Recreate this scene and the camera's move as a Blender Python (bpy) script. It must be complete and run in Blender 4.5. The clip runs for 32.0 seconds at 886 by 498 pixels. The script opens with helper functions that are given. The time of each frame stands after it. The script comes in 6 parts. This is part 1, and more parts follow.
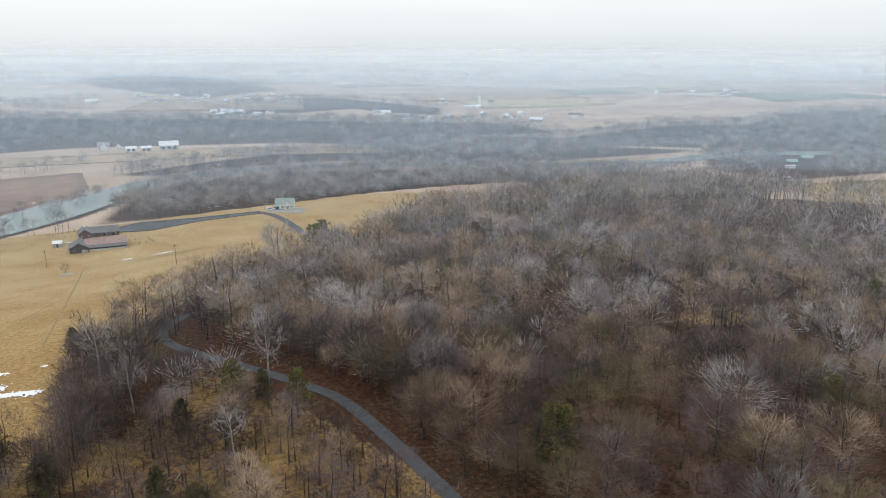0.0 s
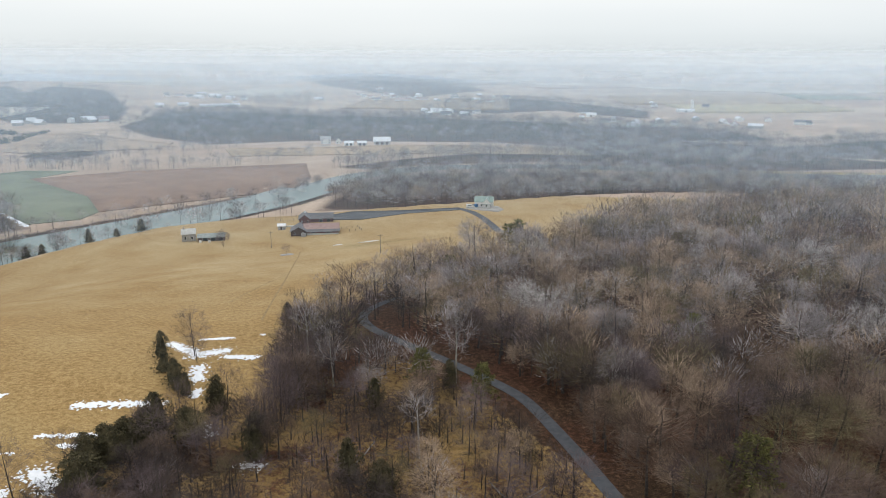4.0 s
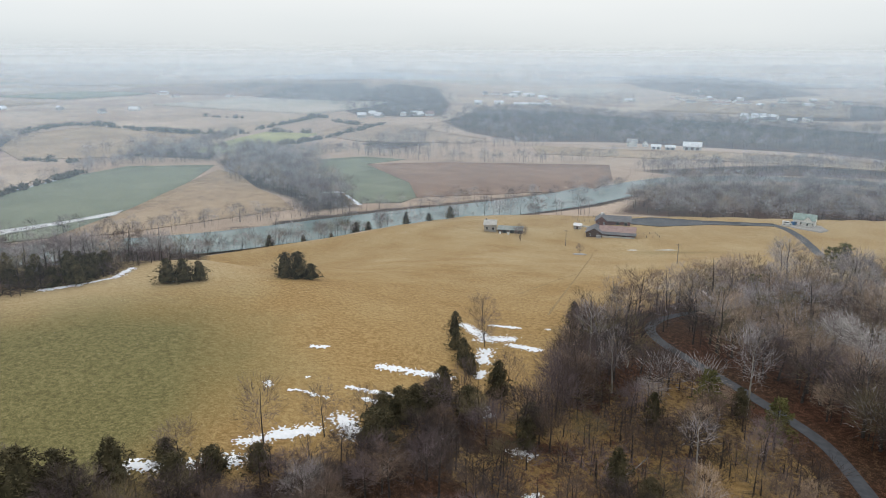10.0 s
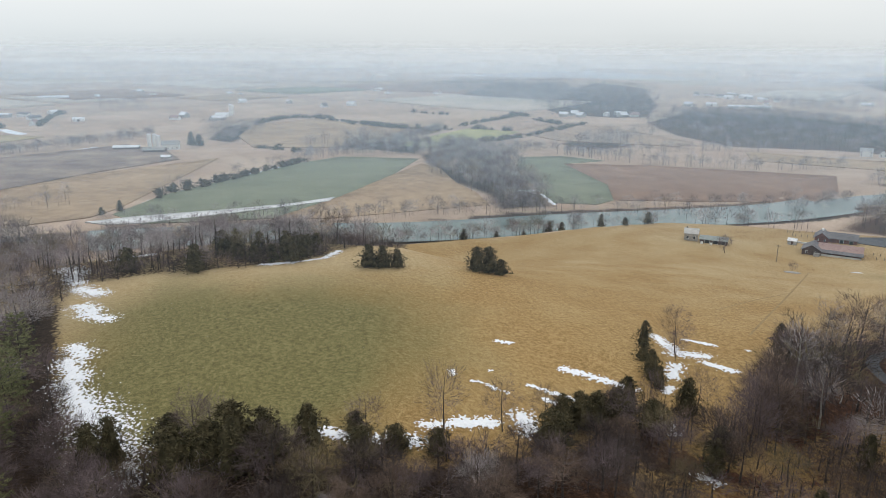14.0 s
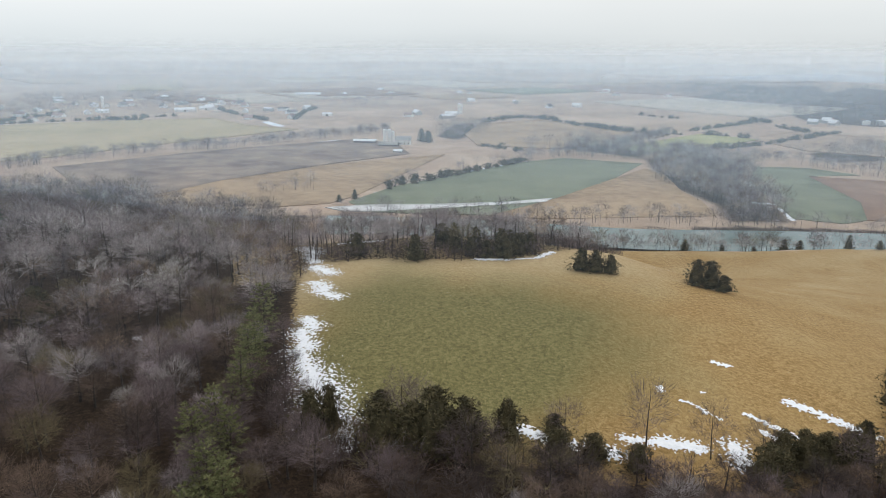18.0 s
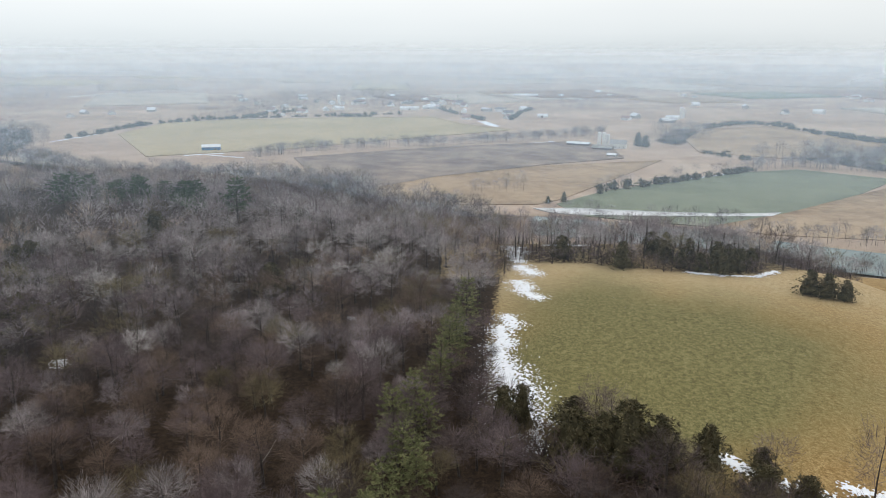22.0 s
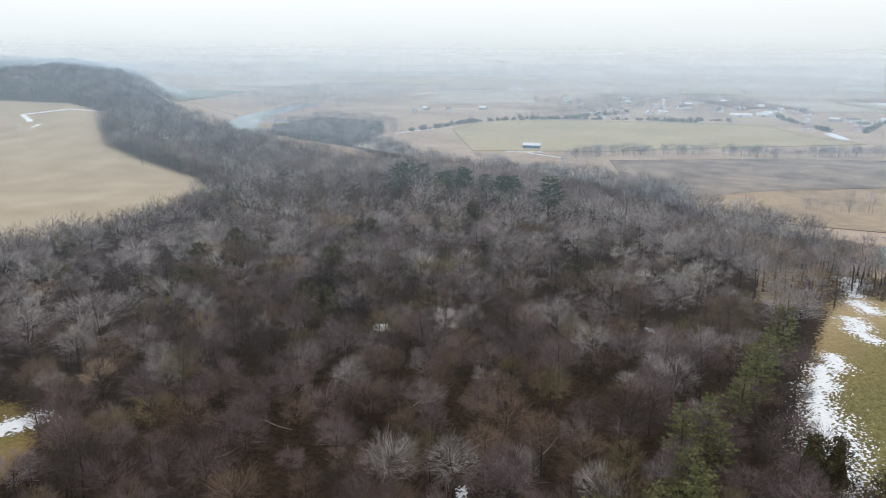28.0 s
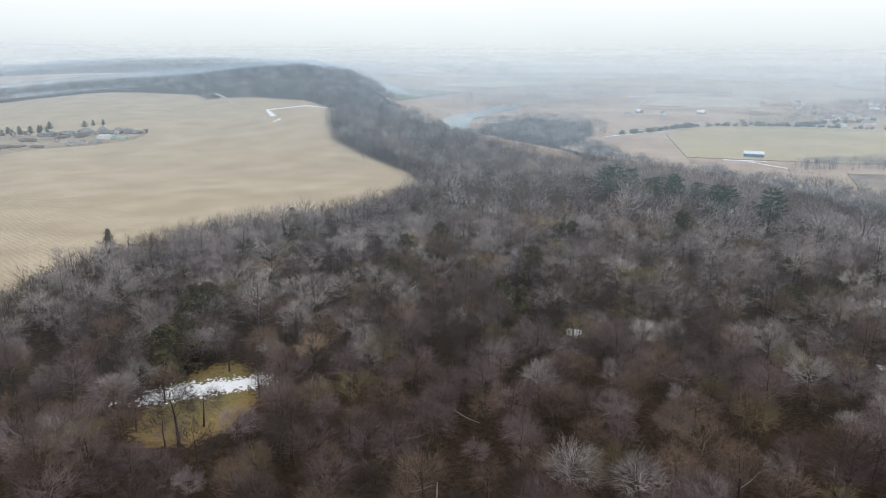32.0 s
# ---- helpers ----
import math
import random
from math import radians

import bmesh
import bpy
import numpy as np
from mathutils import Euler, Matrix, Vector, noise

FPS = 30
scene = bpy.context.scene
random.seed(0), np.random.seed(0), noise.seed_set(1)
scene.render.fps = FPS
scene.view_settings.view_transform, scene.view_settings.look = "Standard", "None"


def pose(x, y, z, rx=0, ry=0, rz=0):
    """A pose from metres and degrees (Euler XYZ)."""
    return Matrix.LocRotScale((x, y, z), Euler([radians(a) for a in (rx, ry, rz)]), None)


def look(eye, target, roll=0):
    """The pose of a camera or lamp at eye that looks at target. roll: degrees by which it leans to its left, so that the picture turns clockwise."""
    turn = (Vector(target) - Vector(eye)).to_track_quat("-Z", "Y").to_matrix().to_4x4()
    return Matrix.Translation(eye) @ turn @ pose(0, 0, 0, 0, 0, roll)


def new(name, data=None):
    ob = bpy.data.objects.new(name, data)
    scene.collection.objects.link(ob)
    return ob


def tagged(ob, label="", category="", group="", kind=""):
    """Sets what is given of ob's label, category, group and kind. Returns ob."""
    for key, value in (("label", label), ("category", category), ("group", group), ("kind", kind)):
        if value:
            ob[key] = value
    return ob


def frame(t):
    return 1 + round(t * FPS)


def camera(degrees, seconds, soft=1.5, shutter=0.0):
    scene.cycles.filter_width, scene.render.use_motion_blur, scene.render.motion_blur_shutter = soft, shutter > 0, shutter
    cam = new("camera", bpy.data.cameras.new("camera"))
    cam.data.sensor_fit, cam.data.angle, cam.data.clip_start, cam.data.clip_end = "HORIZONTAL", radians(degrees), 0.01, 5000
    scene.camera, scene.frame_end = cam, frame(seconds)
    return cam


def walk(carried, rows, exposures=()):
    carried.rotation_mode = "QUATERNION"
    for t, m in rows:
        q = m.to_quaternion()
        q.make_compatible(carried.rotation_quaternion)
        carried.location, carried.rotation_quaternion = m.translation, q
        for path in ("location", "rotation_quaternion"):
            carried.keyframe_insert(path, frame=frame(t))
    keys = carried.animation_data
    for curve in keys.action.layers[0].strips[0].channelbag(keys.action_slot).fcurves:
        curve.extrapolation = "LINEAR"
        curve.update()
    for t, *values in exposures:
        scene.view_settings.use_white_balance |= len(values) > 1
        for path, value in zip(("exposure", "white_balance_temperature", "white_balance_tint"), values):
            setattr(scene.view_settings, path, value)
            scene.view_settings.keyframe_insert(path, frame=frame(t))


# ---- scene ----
cam = camera(64.36, 32.0, soft=0.5)
# seconds, pitch, roll, yaw of a hovering camera that pans
PATH = (
    (0.0, -15.23, -0.11, -0.00), (1.0, -15.24, -0.18, 4.15), (2.0, -15.22, -0.16, 8.21), (3.0, -15.21, -0.14, 12.33),
    (3.5, -15.18, -0.14, 14.34), (5.5, -15.16, -0.14, 21.87), (6.0, -15.16, -0.14, 23.74), (7.0, -15.14, -0.23, 27.72),
    (8.0, -15.14, -0.25, 32.12), (9.0, -15.18, -0.22, 36.48), (10.0, -15.17, -0.17, 40.65), (11.0, -15.23, -0.24, 44.60),
    (12.0, -15.26, -0.28, 48.59), (13.0, -15.31, -0.27, 52.58), (14.0, -15.32, -0.25, 56.71), (14.5, -15.34, -0.28, 58.95),
    (16.5, -15.38, -0.19, 67.87), (17.0, -15.38, -0.21, 70.12), (18.0, -15.32, -0.25, 74.56), (19.0, -15.33, -0.18, 78.84),
    (20.0, -15.30, -0.13, 83.12), (21.0, -15.29, -0.18, 87.41), (22.0, -15.26, -0.17, 91.70), (23.0, -15.27, -0.14, 95.93),
    (24.0, -15.26, -0.12, 100.24), (25.0, -15.26, -0.18, 104.41), (25.5, -15.24, -0.24, 106.51), (27.5, -15.21, -0.32, 114.86),
    (28.0, -15.20, -0.37, 117.04), (29.0, -15.23, -0.32, 121.19), (30.0, -15.20, -0.36, 125.39), (31.0, -15.19, -0.38, 129.57),
    (32.0, -15.19, -0.34, 133.72),
)
walk(cam, [(t, pose(0, 0, 100, 90 + pitch, roll, yaw)) for t, pitch, roll, yaw in PATH],
     exposures=((0.0, 0.08), (3.0, 0.06), (6.0, 0.0), (10.0, -0.07), (14.0, -0.11), (19.0, -0.11), (23.0, 0.0), (32.0, 0.03)))

# ---- light: an overcast winter day with mist ----
scene.cycles.transparent_max_bounces = 28
world = bpy.data.worlds.new("world")
scene.world = world
world.use_nodes = True
wn, wl = world.node_tree.nodes, world.node_tree.links
wn.clear()
sky = wn.new("ShaderNodeTexSky")
sky.sky_type, sky.sun_disc = "NISHITA", False
sky.sun_elevation, sky.sun_rotation = radians(38), radians(-35)
sky_bg = wn.new("ShaderNodeBackground")
sky_bg.inputs["Strength"].default_value = 0.06
wl.new(sky.outputs[0], sky_bg.inputs["Color"])
coord = wn.new("ShaderNodeTexCoord")
split = wn.new("ShaderNodeSeparateXYZ")
wl.new(coord.outputs["Generated"], split.inputs[0])
cloud_noise = wn.new("ShaderNodeTexNoise")
cloud_noise.inputs["Scale"].default_value, cloud_noise.inputs["Detail"].default_value = 3.0, 2.0
stretch = wn.new("ShaderNodeMapping")
stretch.inputs["Scale"].default_value = (1.0, 1.0, 5.0)
wl.new(coord.outputs["Generated"], stretch.inputs[0])
wl.new(stretch.outputs[0], cloud_noise.inputs["Vector"])
lift = wn.new("ShaderNodeMath")
lift.operation = "MULTIPLY_ADD"
lift.inputs[1].default_value = 0.035
wl.new(cloud_noise.outputs[0], lift.inputs[0])
wl.new(split.outputs["Z"], lift.inputs[2])
ramp = wn.new("ShaderNodeValToRGB")
ramp.color_ramp.elements[0].position, ramp.color_ramp.elements[0].color = 0.012, (0.655, 0.725, 0.765, 1)
ramp.color_ramp.elements[1].position, ramp.color_ramp.elements[1].color = 0.30, (1.13, 1.16, 1.19, 1)
for position, color in ((0.05, (0.80, 0.855, 0.885, 1)), (0.09, (0.91, 0.945, 0.96, 1))):
    ramp.color_ramp.elements.new(position).color = color
wl.new(lift.outputs[0], ramp.inputs[0])
cloud_bg = wn.new("ShaderNodeBackground")
wl.new(ramp.outputs[0], cloud_bg.inputs["Color"])
toward = wn.new("ShaderNodeVectorMath")
toward.operation = "DOT_PRODUCT"
toward.inputs[1].default_value = (-math.sin(radians(140)), math.cos(radians(140)), 0)
wl.new(coord.outputs["Generated"], toward.inputs[0])
glow = wn.new("ShaderNodeMapRange")
for key, value in (("From Min", 0.2), ("From Max", 1.0), ("To Min", 1.0), ("To Max", 1.13)):
    glow.inputs[key].default_value = value
wl.new(toward.outputs["Value"], glow.inputs["Value"])
wl.new(glow.outputs[0], cloud_bg.inputs["Strength"])
veil = wn.new("ShaderNodeMixShader")
veil.inputs[0].default_value = 0.93
wl.new(sky_bg.outputs[0], veil.inputs[1])
wl.new(cloud_bg.outputs[0], veil.inputs[2])
world_out = wn.new("ShaderNodeOutputWorld")
wl.new(veil.outputs[0], world_out.inputs[0])
sun = new("sun", bpy.data.lights.new("sun", "SUN"))
sun.data.energy, sun.data.angle, sun.data.color = 0.5, radians(40), (1.0, 0.97, 0.93)
sun.matrix_world = look((-60, 80, 160), (0, 0, 40))

# ---- materials ----
def ramp_node(nodes, stops):
    node = nodes.new("ShaderNodeValToRGB")
    while len(node.color_ramp.elements) < len(stops):
        node.color_ramp.elements.new(0.5)
    for e, (p, c) in zip(node.color_ramp.elements, stops):
        e.position, e.color = p, (*c, 1)
    return node


def material(name, dark, light, scale=0.5, rough=0.9, detail=5.0, bump_by=0.0, metal=0.0, per_object=0.0, big=0.0, per_island=0.0):
    """Two colours mixed by fine noise, with a second, larger scale of variation."""
    m = bpy.data.materials.new(name)
    m.use_nodes = True
    n, l = m.node_tree.nodes, m.node_tree.links
    b = n["Principled BSDF"]
    b.inputs["Roughness"].default_value, b.inputs["Metallic"].default_value = rough, metal
    b.inputs["Specular IOR Level"].default_value = 0.25
    geo = n.new("ShaderNodeNewGeometry")
    fine = n.new("ShaderNodeTexNoise")
    fine.inputs["Scale"].default_value, fine.inputs["Detail"].default_value = scale, detail
    l.new(geo.outputs["Position"], fine.inputs["Vector"])
    fac = fine.outputs[0]
    if big:
        wide = n.new("ShaderNodeTexNoise")
        wide.inputs["Scale"].default_value, wide.inputs["Detail"].default_value = big, 3.0
        l.new(geo.outputs["Position"], wide.inputs["Vector"])
        mean = n.new("ShaderNodeMath")
        mean.operation = "ADD"
        l.new(fac, mean.inputs[0])
        l.new(wide.outputs[0], mean.inputs[1])
        half = n.new("ShaderNodeMath")
        half.operation = "MULTIPLY"
        half.inputs[1].default_value = 0.5
        l.new(mean.outputs[0], half.inputs[0])
        fac = half.outputs[0]
    colour = ramp_node(n, ((0.32, dark), (0.68, light)))
    l.new(fac, colour.inputs[0])
    out = colour.outputs[0]
    for amount, socket in ((per_object, None), (per_island, geo.outputs["Random Per Island"])):
        if amount:
            if socket is None:
                socket = n.new("ShaderNodeObjectInfo").outputs["Random"]
            scaled = n.new("ShaderNodeMapRange")
            scaled.inputs["To Min"].default_value, scaled.inputs["To Max"].default_value = 1 - amount, 1 + amount
            l.new(socket, scaled.inputs["Value"])
            hsv = n.new("ShaderNodeHueSaturation")
            l.new(scaled.outputs[0], hsv.inputs["Value"])
            l.new(out, hsv.inputs["Color"])
            out = hsv.outputs[0]
    l.new(out, b.inputs["Base Color"])
    if bump_by:
        bn = n.new("ShaderNodeBump")
        bn.inputs["Strength"].default_value, bn.inputs["Distance"].default_value = 0.7, bump_by
        l.new(fac, bn.inputs["Height"])
        l.new(bn.outputs[0], b.inputs["Normal"])
    return m


BARK = material("bark", (0.032, 0.026, 0.023), (0.085, 0.072, 0.064), 3.0, 0.95)
PALE_BARK = material("pale_bark", (0.17, 0.155, 0.135), (0.36, 0.335, 0.295), 2.0, 0.9)
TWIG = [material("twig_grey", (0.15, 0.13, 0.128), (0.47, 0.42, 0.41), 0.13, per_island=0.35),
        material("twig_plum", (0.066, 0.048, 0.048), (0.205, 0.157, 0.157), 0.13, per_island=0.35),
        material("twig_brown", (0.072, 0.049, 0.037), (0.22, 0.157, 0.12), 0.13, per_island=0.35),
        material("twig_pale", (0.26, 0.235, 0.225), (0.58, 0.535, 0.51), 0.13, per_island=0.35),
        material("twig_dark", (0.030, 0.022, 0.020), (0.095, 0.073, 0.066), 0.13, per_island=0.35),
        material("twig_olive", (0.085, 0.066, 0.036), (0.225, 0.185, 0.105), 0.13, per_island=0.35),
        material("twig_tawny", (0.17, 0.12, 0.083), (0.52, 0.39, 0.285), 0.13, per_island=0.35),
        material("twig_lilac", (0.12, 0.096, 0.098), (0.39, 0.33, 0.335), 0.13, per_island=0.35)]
CEDAR_LEAF = material("cedar_leaf", (0.034, 0.032, 0.016), (0.125, 0.105, 0.056), 0.6, per_island=0.45)
PINE_LEAF = material("pine_leaf", (0.078, 0.086, 0.036), (0.25, 0.25, 0.115), 0.6, per_island=0.4)
DARK_PINE_LEAF = material("dark_pine_leaf", (0.026, 0.046, 0.026), (0.095, 0.13, 0.065), 0.6, per_island=0.4)
OLIVE_LEAF = material("olive_leaf", (0.06, 0.062, 0.02), (0.18, 0.165, 0.055), 0.6, per_island=0.4)
FIELD = {
    "green": material("winter_wheat", (0.148, 0.168, 0.105), (0.225, 0.240, 0.155), 0.05, big=0.012, bump_by=0.1),
    "brown": material("ploughed_soil", (0.19, 0.11, 0.07), (0.30, 0.185, 0.12), 0.06, big=0.012, bump_by=0.1),
    "rough": material("rough_tan_grass", (0.25, 0.165, 0.095), (0.48, 0.345, 0.21), 0.12, big=0.02, bump_by=0.2),
    "yellow": material("yellow_pasture", (0.36, 0.285, 0.15), (0.50, 0.40, 0.235), 0.05, big=0.01, bump_by=0.1),
    "dark": material("muddy_lot", (0.12, 0.085, 0.074), (0.36, 0.27, 0.20), 0.05, big=0.018, bump_by=0.1),
    "gold": material("golden_grass", (0.30, 0.22, 0.09), (0.44, 0.33, 0.15), 0.10, big=0.02, bump_by=0.15),
    "tan": material("tan_pasture", (0.29, 0.20, 0.13), (0.46, 0.335, 0.235), 0.06, big=0.015, bump_by=0.1),
    "lime": material("young_grass", (0.31, 0.30, 0.115), (0.45, 0.43, 0.19), 0.05, big=0.01, bump_by=0.1),
    "pale": material("pale_stubble", (0.44, 0.37, 0.29), (0.58, 0.50, 0.41), 0.05, big=0.01, bump_by=0.1),
    "melt": material("wet_slush", (0.58, 0.57, 0.56), (0.82, 0.82, 0.83), 0.12, 0.5, big=0.03),
}
ASPHALT = material("asphalt", (0.05, 0.053, 0.06), (0.10, 0.105, 0.115), 0.9, 0.8, big=0.06)
GRAVEL = material("gravel", (0.26, 0.245, 0.225), (0.42, 0.40, 0.37), 0.7, 0.95, big=0.08)
SNOW = material("snow", (0.78, 0.80, 0.83), (0.90, 0.91, 0.93), 1.2, 0.6, bump_by=0.1)
WHITE_WALL = material("white_siding", (0.68, 0.67, 0.64), (0.80, 0.79, 0.76), 0.8, 0.6)
WHITE_ROOF = material("white_metal_roof", (0.72, 0.73, 0.74), (0.85, 0.86, 0.87), 0.3, 0.45)
GREY_ROOF = material("grey_shingle", (0.12, 0.115, 0.12), (0.20, 0.195, 0.20), 1.2, 0.85, big=0.2)
RED_ROOF = material("faded_red_roof", (0.29, 0.19, 0.17), (0.40, 0.285, 0.26), 0.6, 0.7, big=0.15)
GREEN_ROOF = material("green_metal_roof", (0.21, 0.29, 0.26), (0.33, 0.41, 0.37), 0.5, 0.5, big=0.15)
BLUE_WALL = material("blue_metal_wall", (0.03, 0.11, 0.25), (0.05, 0.16, 0.34), 0.5, 0.5)
DARK_WALL = material("weathered_dark_boards", (0.06, 0.045, 0.04), (0.13, 0.095, 0.085), 1.5, 0.9)
BROWN_WALL = material("maroon_boards", (0.11, 0.05, 0.045), (0.17, 0.085, 0.075), 1.0, 0.85)
GREY_WALL = material("grey_boards", (0.30, 0.29, 0.28), (0.45, 0.44, 0.42), 0.8, 0.85)
STONE = material("rubble_stone", (0.22, 0.21, 0.19), (0.42, 0.40, 0.37), 2.0, 0.95, bump_by=0.05)
GLASS = material("window_glass", (0.03, 0.035, 0.04), (0.05, 0.055, 0.06), 0.5, 0.12)
CONCRETE = material("concrete", (0.42, 0.41, 0.39), (0.58, 0.57, 0.54), 0.6, 0.9)
RUST = material("rusted_steel", (0.13, 0.06, 0.04), (0.24, 0.12, 0.08), 0.8, 0.8)
WORN = material("worn_grass", (0.22, 0.15, 0.066), (0.33, 0.235, 0.11), 0.8, 0.95)
EARTH = material("dark_earth", (0.11, 0.085, 0.065), (0.22, 0.175, 0.14), 0.4, 0.95, big=0.08, bump_by=0.2)
WOOD_POST = material("grey_post", (0.16, 0.14, 0.12), (0.28, 0.25, 0.21), 1.0, 0.9)


def water_material():
    m = bpy.data.materials.new("river_water")
    m.use_nodes = True
    n, l = m.node_tree.nodes, m.node_tree.links
    b = n["Principled BSDF"]
    b.inputs["Base Color"].default_value = (0.15, 0.205, 0.195, 1)
    b.inputs["Roughness"].default_value = 0.22
    b.inputs["Specular IOR Level"].default_value = 0.3
    geo, wave, bn = n.new("ShaderNodeNewGeometry"), n.new("ShaderNodeTexNoise"), n.new("ShaderNodeBump")
    wave.inputs["Scale"].default_value, wave.inputs["Detail"].default_value = 0.5, 4.0
    bn.inputs["Strength"].default_value, bn.inputs["Distance"].default_value = 0.25, 0.1
    l.new(geo.outputs["Position"], wave.inputs["Vector"])
    l.new(wave.outputs[0], bn.inputs["Height"])
    l.new(bn.outputs[0], b.inputs["Normal"])
    return m


WATER = water_material()


def haze_sheet_material(start, full, most, tint, back):
    """Haze put on a thin see-through sheet: pale scatter whose cover grows with distance from the eye."""
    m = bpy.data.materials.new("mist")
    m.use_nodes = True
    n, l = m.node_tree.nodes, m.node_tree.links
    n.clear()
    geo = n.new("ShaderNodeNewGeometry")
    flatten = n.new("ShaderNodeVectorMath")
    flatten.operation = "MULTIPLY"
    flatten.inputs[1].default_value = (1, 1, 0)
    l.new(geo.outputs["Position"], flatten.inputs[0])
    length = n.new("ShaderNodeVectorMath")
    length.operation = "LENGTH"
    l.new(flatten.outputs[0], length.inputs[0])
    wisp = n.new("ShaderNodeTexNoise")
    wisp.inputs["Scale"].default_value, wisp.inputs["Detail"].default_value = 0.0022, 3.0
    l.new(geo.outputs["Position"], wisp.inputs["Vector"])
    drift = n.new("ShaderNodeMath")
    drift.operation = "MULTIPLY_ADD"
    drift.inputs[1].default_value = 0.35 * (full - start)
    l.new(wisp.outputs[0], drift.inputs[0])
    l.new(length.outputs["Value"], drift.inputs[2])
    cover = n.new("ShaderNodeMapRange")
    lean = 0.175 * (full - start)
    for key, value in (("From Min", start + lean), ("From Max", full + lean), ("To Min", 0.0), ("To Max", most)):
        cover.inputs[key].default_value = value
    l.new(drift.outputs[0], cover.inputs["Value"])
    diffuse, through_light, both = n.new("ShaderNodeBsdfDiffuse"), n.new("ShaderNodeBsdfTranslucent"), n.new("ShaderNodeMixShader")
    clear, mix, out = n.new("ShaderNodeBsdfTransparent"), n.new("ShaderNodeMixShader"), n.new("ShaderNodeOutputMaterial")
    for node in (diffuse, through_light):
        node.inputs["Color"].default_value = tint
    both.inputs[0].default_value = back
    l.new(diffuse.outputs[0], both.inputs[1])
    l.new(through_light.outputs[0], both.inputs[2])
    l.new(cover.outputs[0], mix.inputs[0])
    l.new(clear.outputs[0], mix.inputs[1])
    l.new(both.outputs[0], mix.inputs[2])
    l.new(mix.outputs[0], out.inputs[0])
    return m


def haze_ring_material(most, top, tint):
    """Haze put on a see-through ring: thin scatter, thickest near the land, thinning out upwards, in wisps."""
    m = bpy.data.materials.new("haze_ring")
    m.use_nodes = True
    n, l = m.node_tree.nodes, m.node_tree.links
    n.clear()
    geo, split_z, wisp = n.new("ShaderNodeNewGeometry"), n.new("ShaderNodeSeparateXYZ"), n.new("ShaderNodeTexNoise")
    wisp.inputs["Scale"].default_value, wisp.inputs["Detail"].default_value = 0.0016, 4.0
    l.new(geo.outputs["Position"], split_z.inputs[0])
    l.new(geo.outputs["Position"], wisp.inputs["Vector"])
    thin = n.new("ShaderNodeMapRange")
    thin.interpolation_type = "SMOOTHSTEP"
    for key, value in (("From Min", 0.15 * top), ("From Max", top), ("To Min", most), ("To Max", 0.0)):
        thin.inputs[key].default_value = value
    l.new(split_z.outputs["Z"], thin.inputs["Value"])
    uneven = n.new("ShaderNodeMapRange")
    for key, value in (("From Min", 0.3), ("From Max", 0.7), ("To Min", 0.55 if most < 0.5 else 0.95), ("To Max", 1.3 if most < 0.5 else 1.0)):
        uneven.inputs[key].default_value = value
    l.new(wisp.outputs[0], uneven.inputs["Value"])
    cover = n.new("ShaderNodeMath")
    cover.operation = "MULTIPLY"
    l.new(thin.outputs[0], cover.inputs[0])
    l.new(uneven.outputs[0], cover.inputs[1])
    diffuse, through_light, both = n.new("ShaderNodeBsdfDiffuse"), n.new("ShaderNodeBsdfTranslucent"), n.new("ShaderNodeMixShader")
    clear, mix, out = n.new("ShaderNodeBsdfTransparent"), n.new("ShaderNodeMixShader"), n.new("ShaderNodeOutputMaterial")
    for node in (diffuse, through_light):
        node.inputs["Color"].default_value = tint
    both.inputs[0].default_value = 0.5
    l.new(diffuse.outputs[0], both.inputs[1])
    l.new(through_light.outputs[0], both.inputs[2])
    l.new(cover.outputs[0], mix.inputs[0])
    l.new(clear.outputs[0], mix.inputs[1])
    l.new(both.outputs[0], mix.inputs[2])
    l.new(mix.outputs[0], out.inputs[0])
    return m


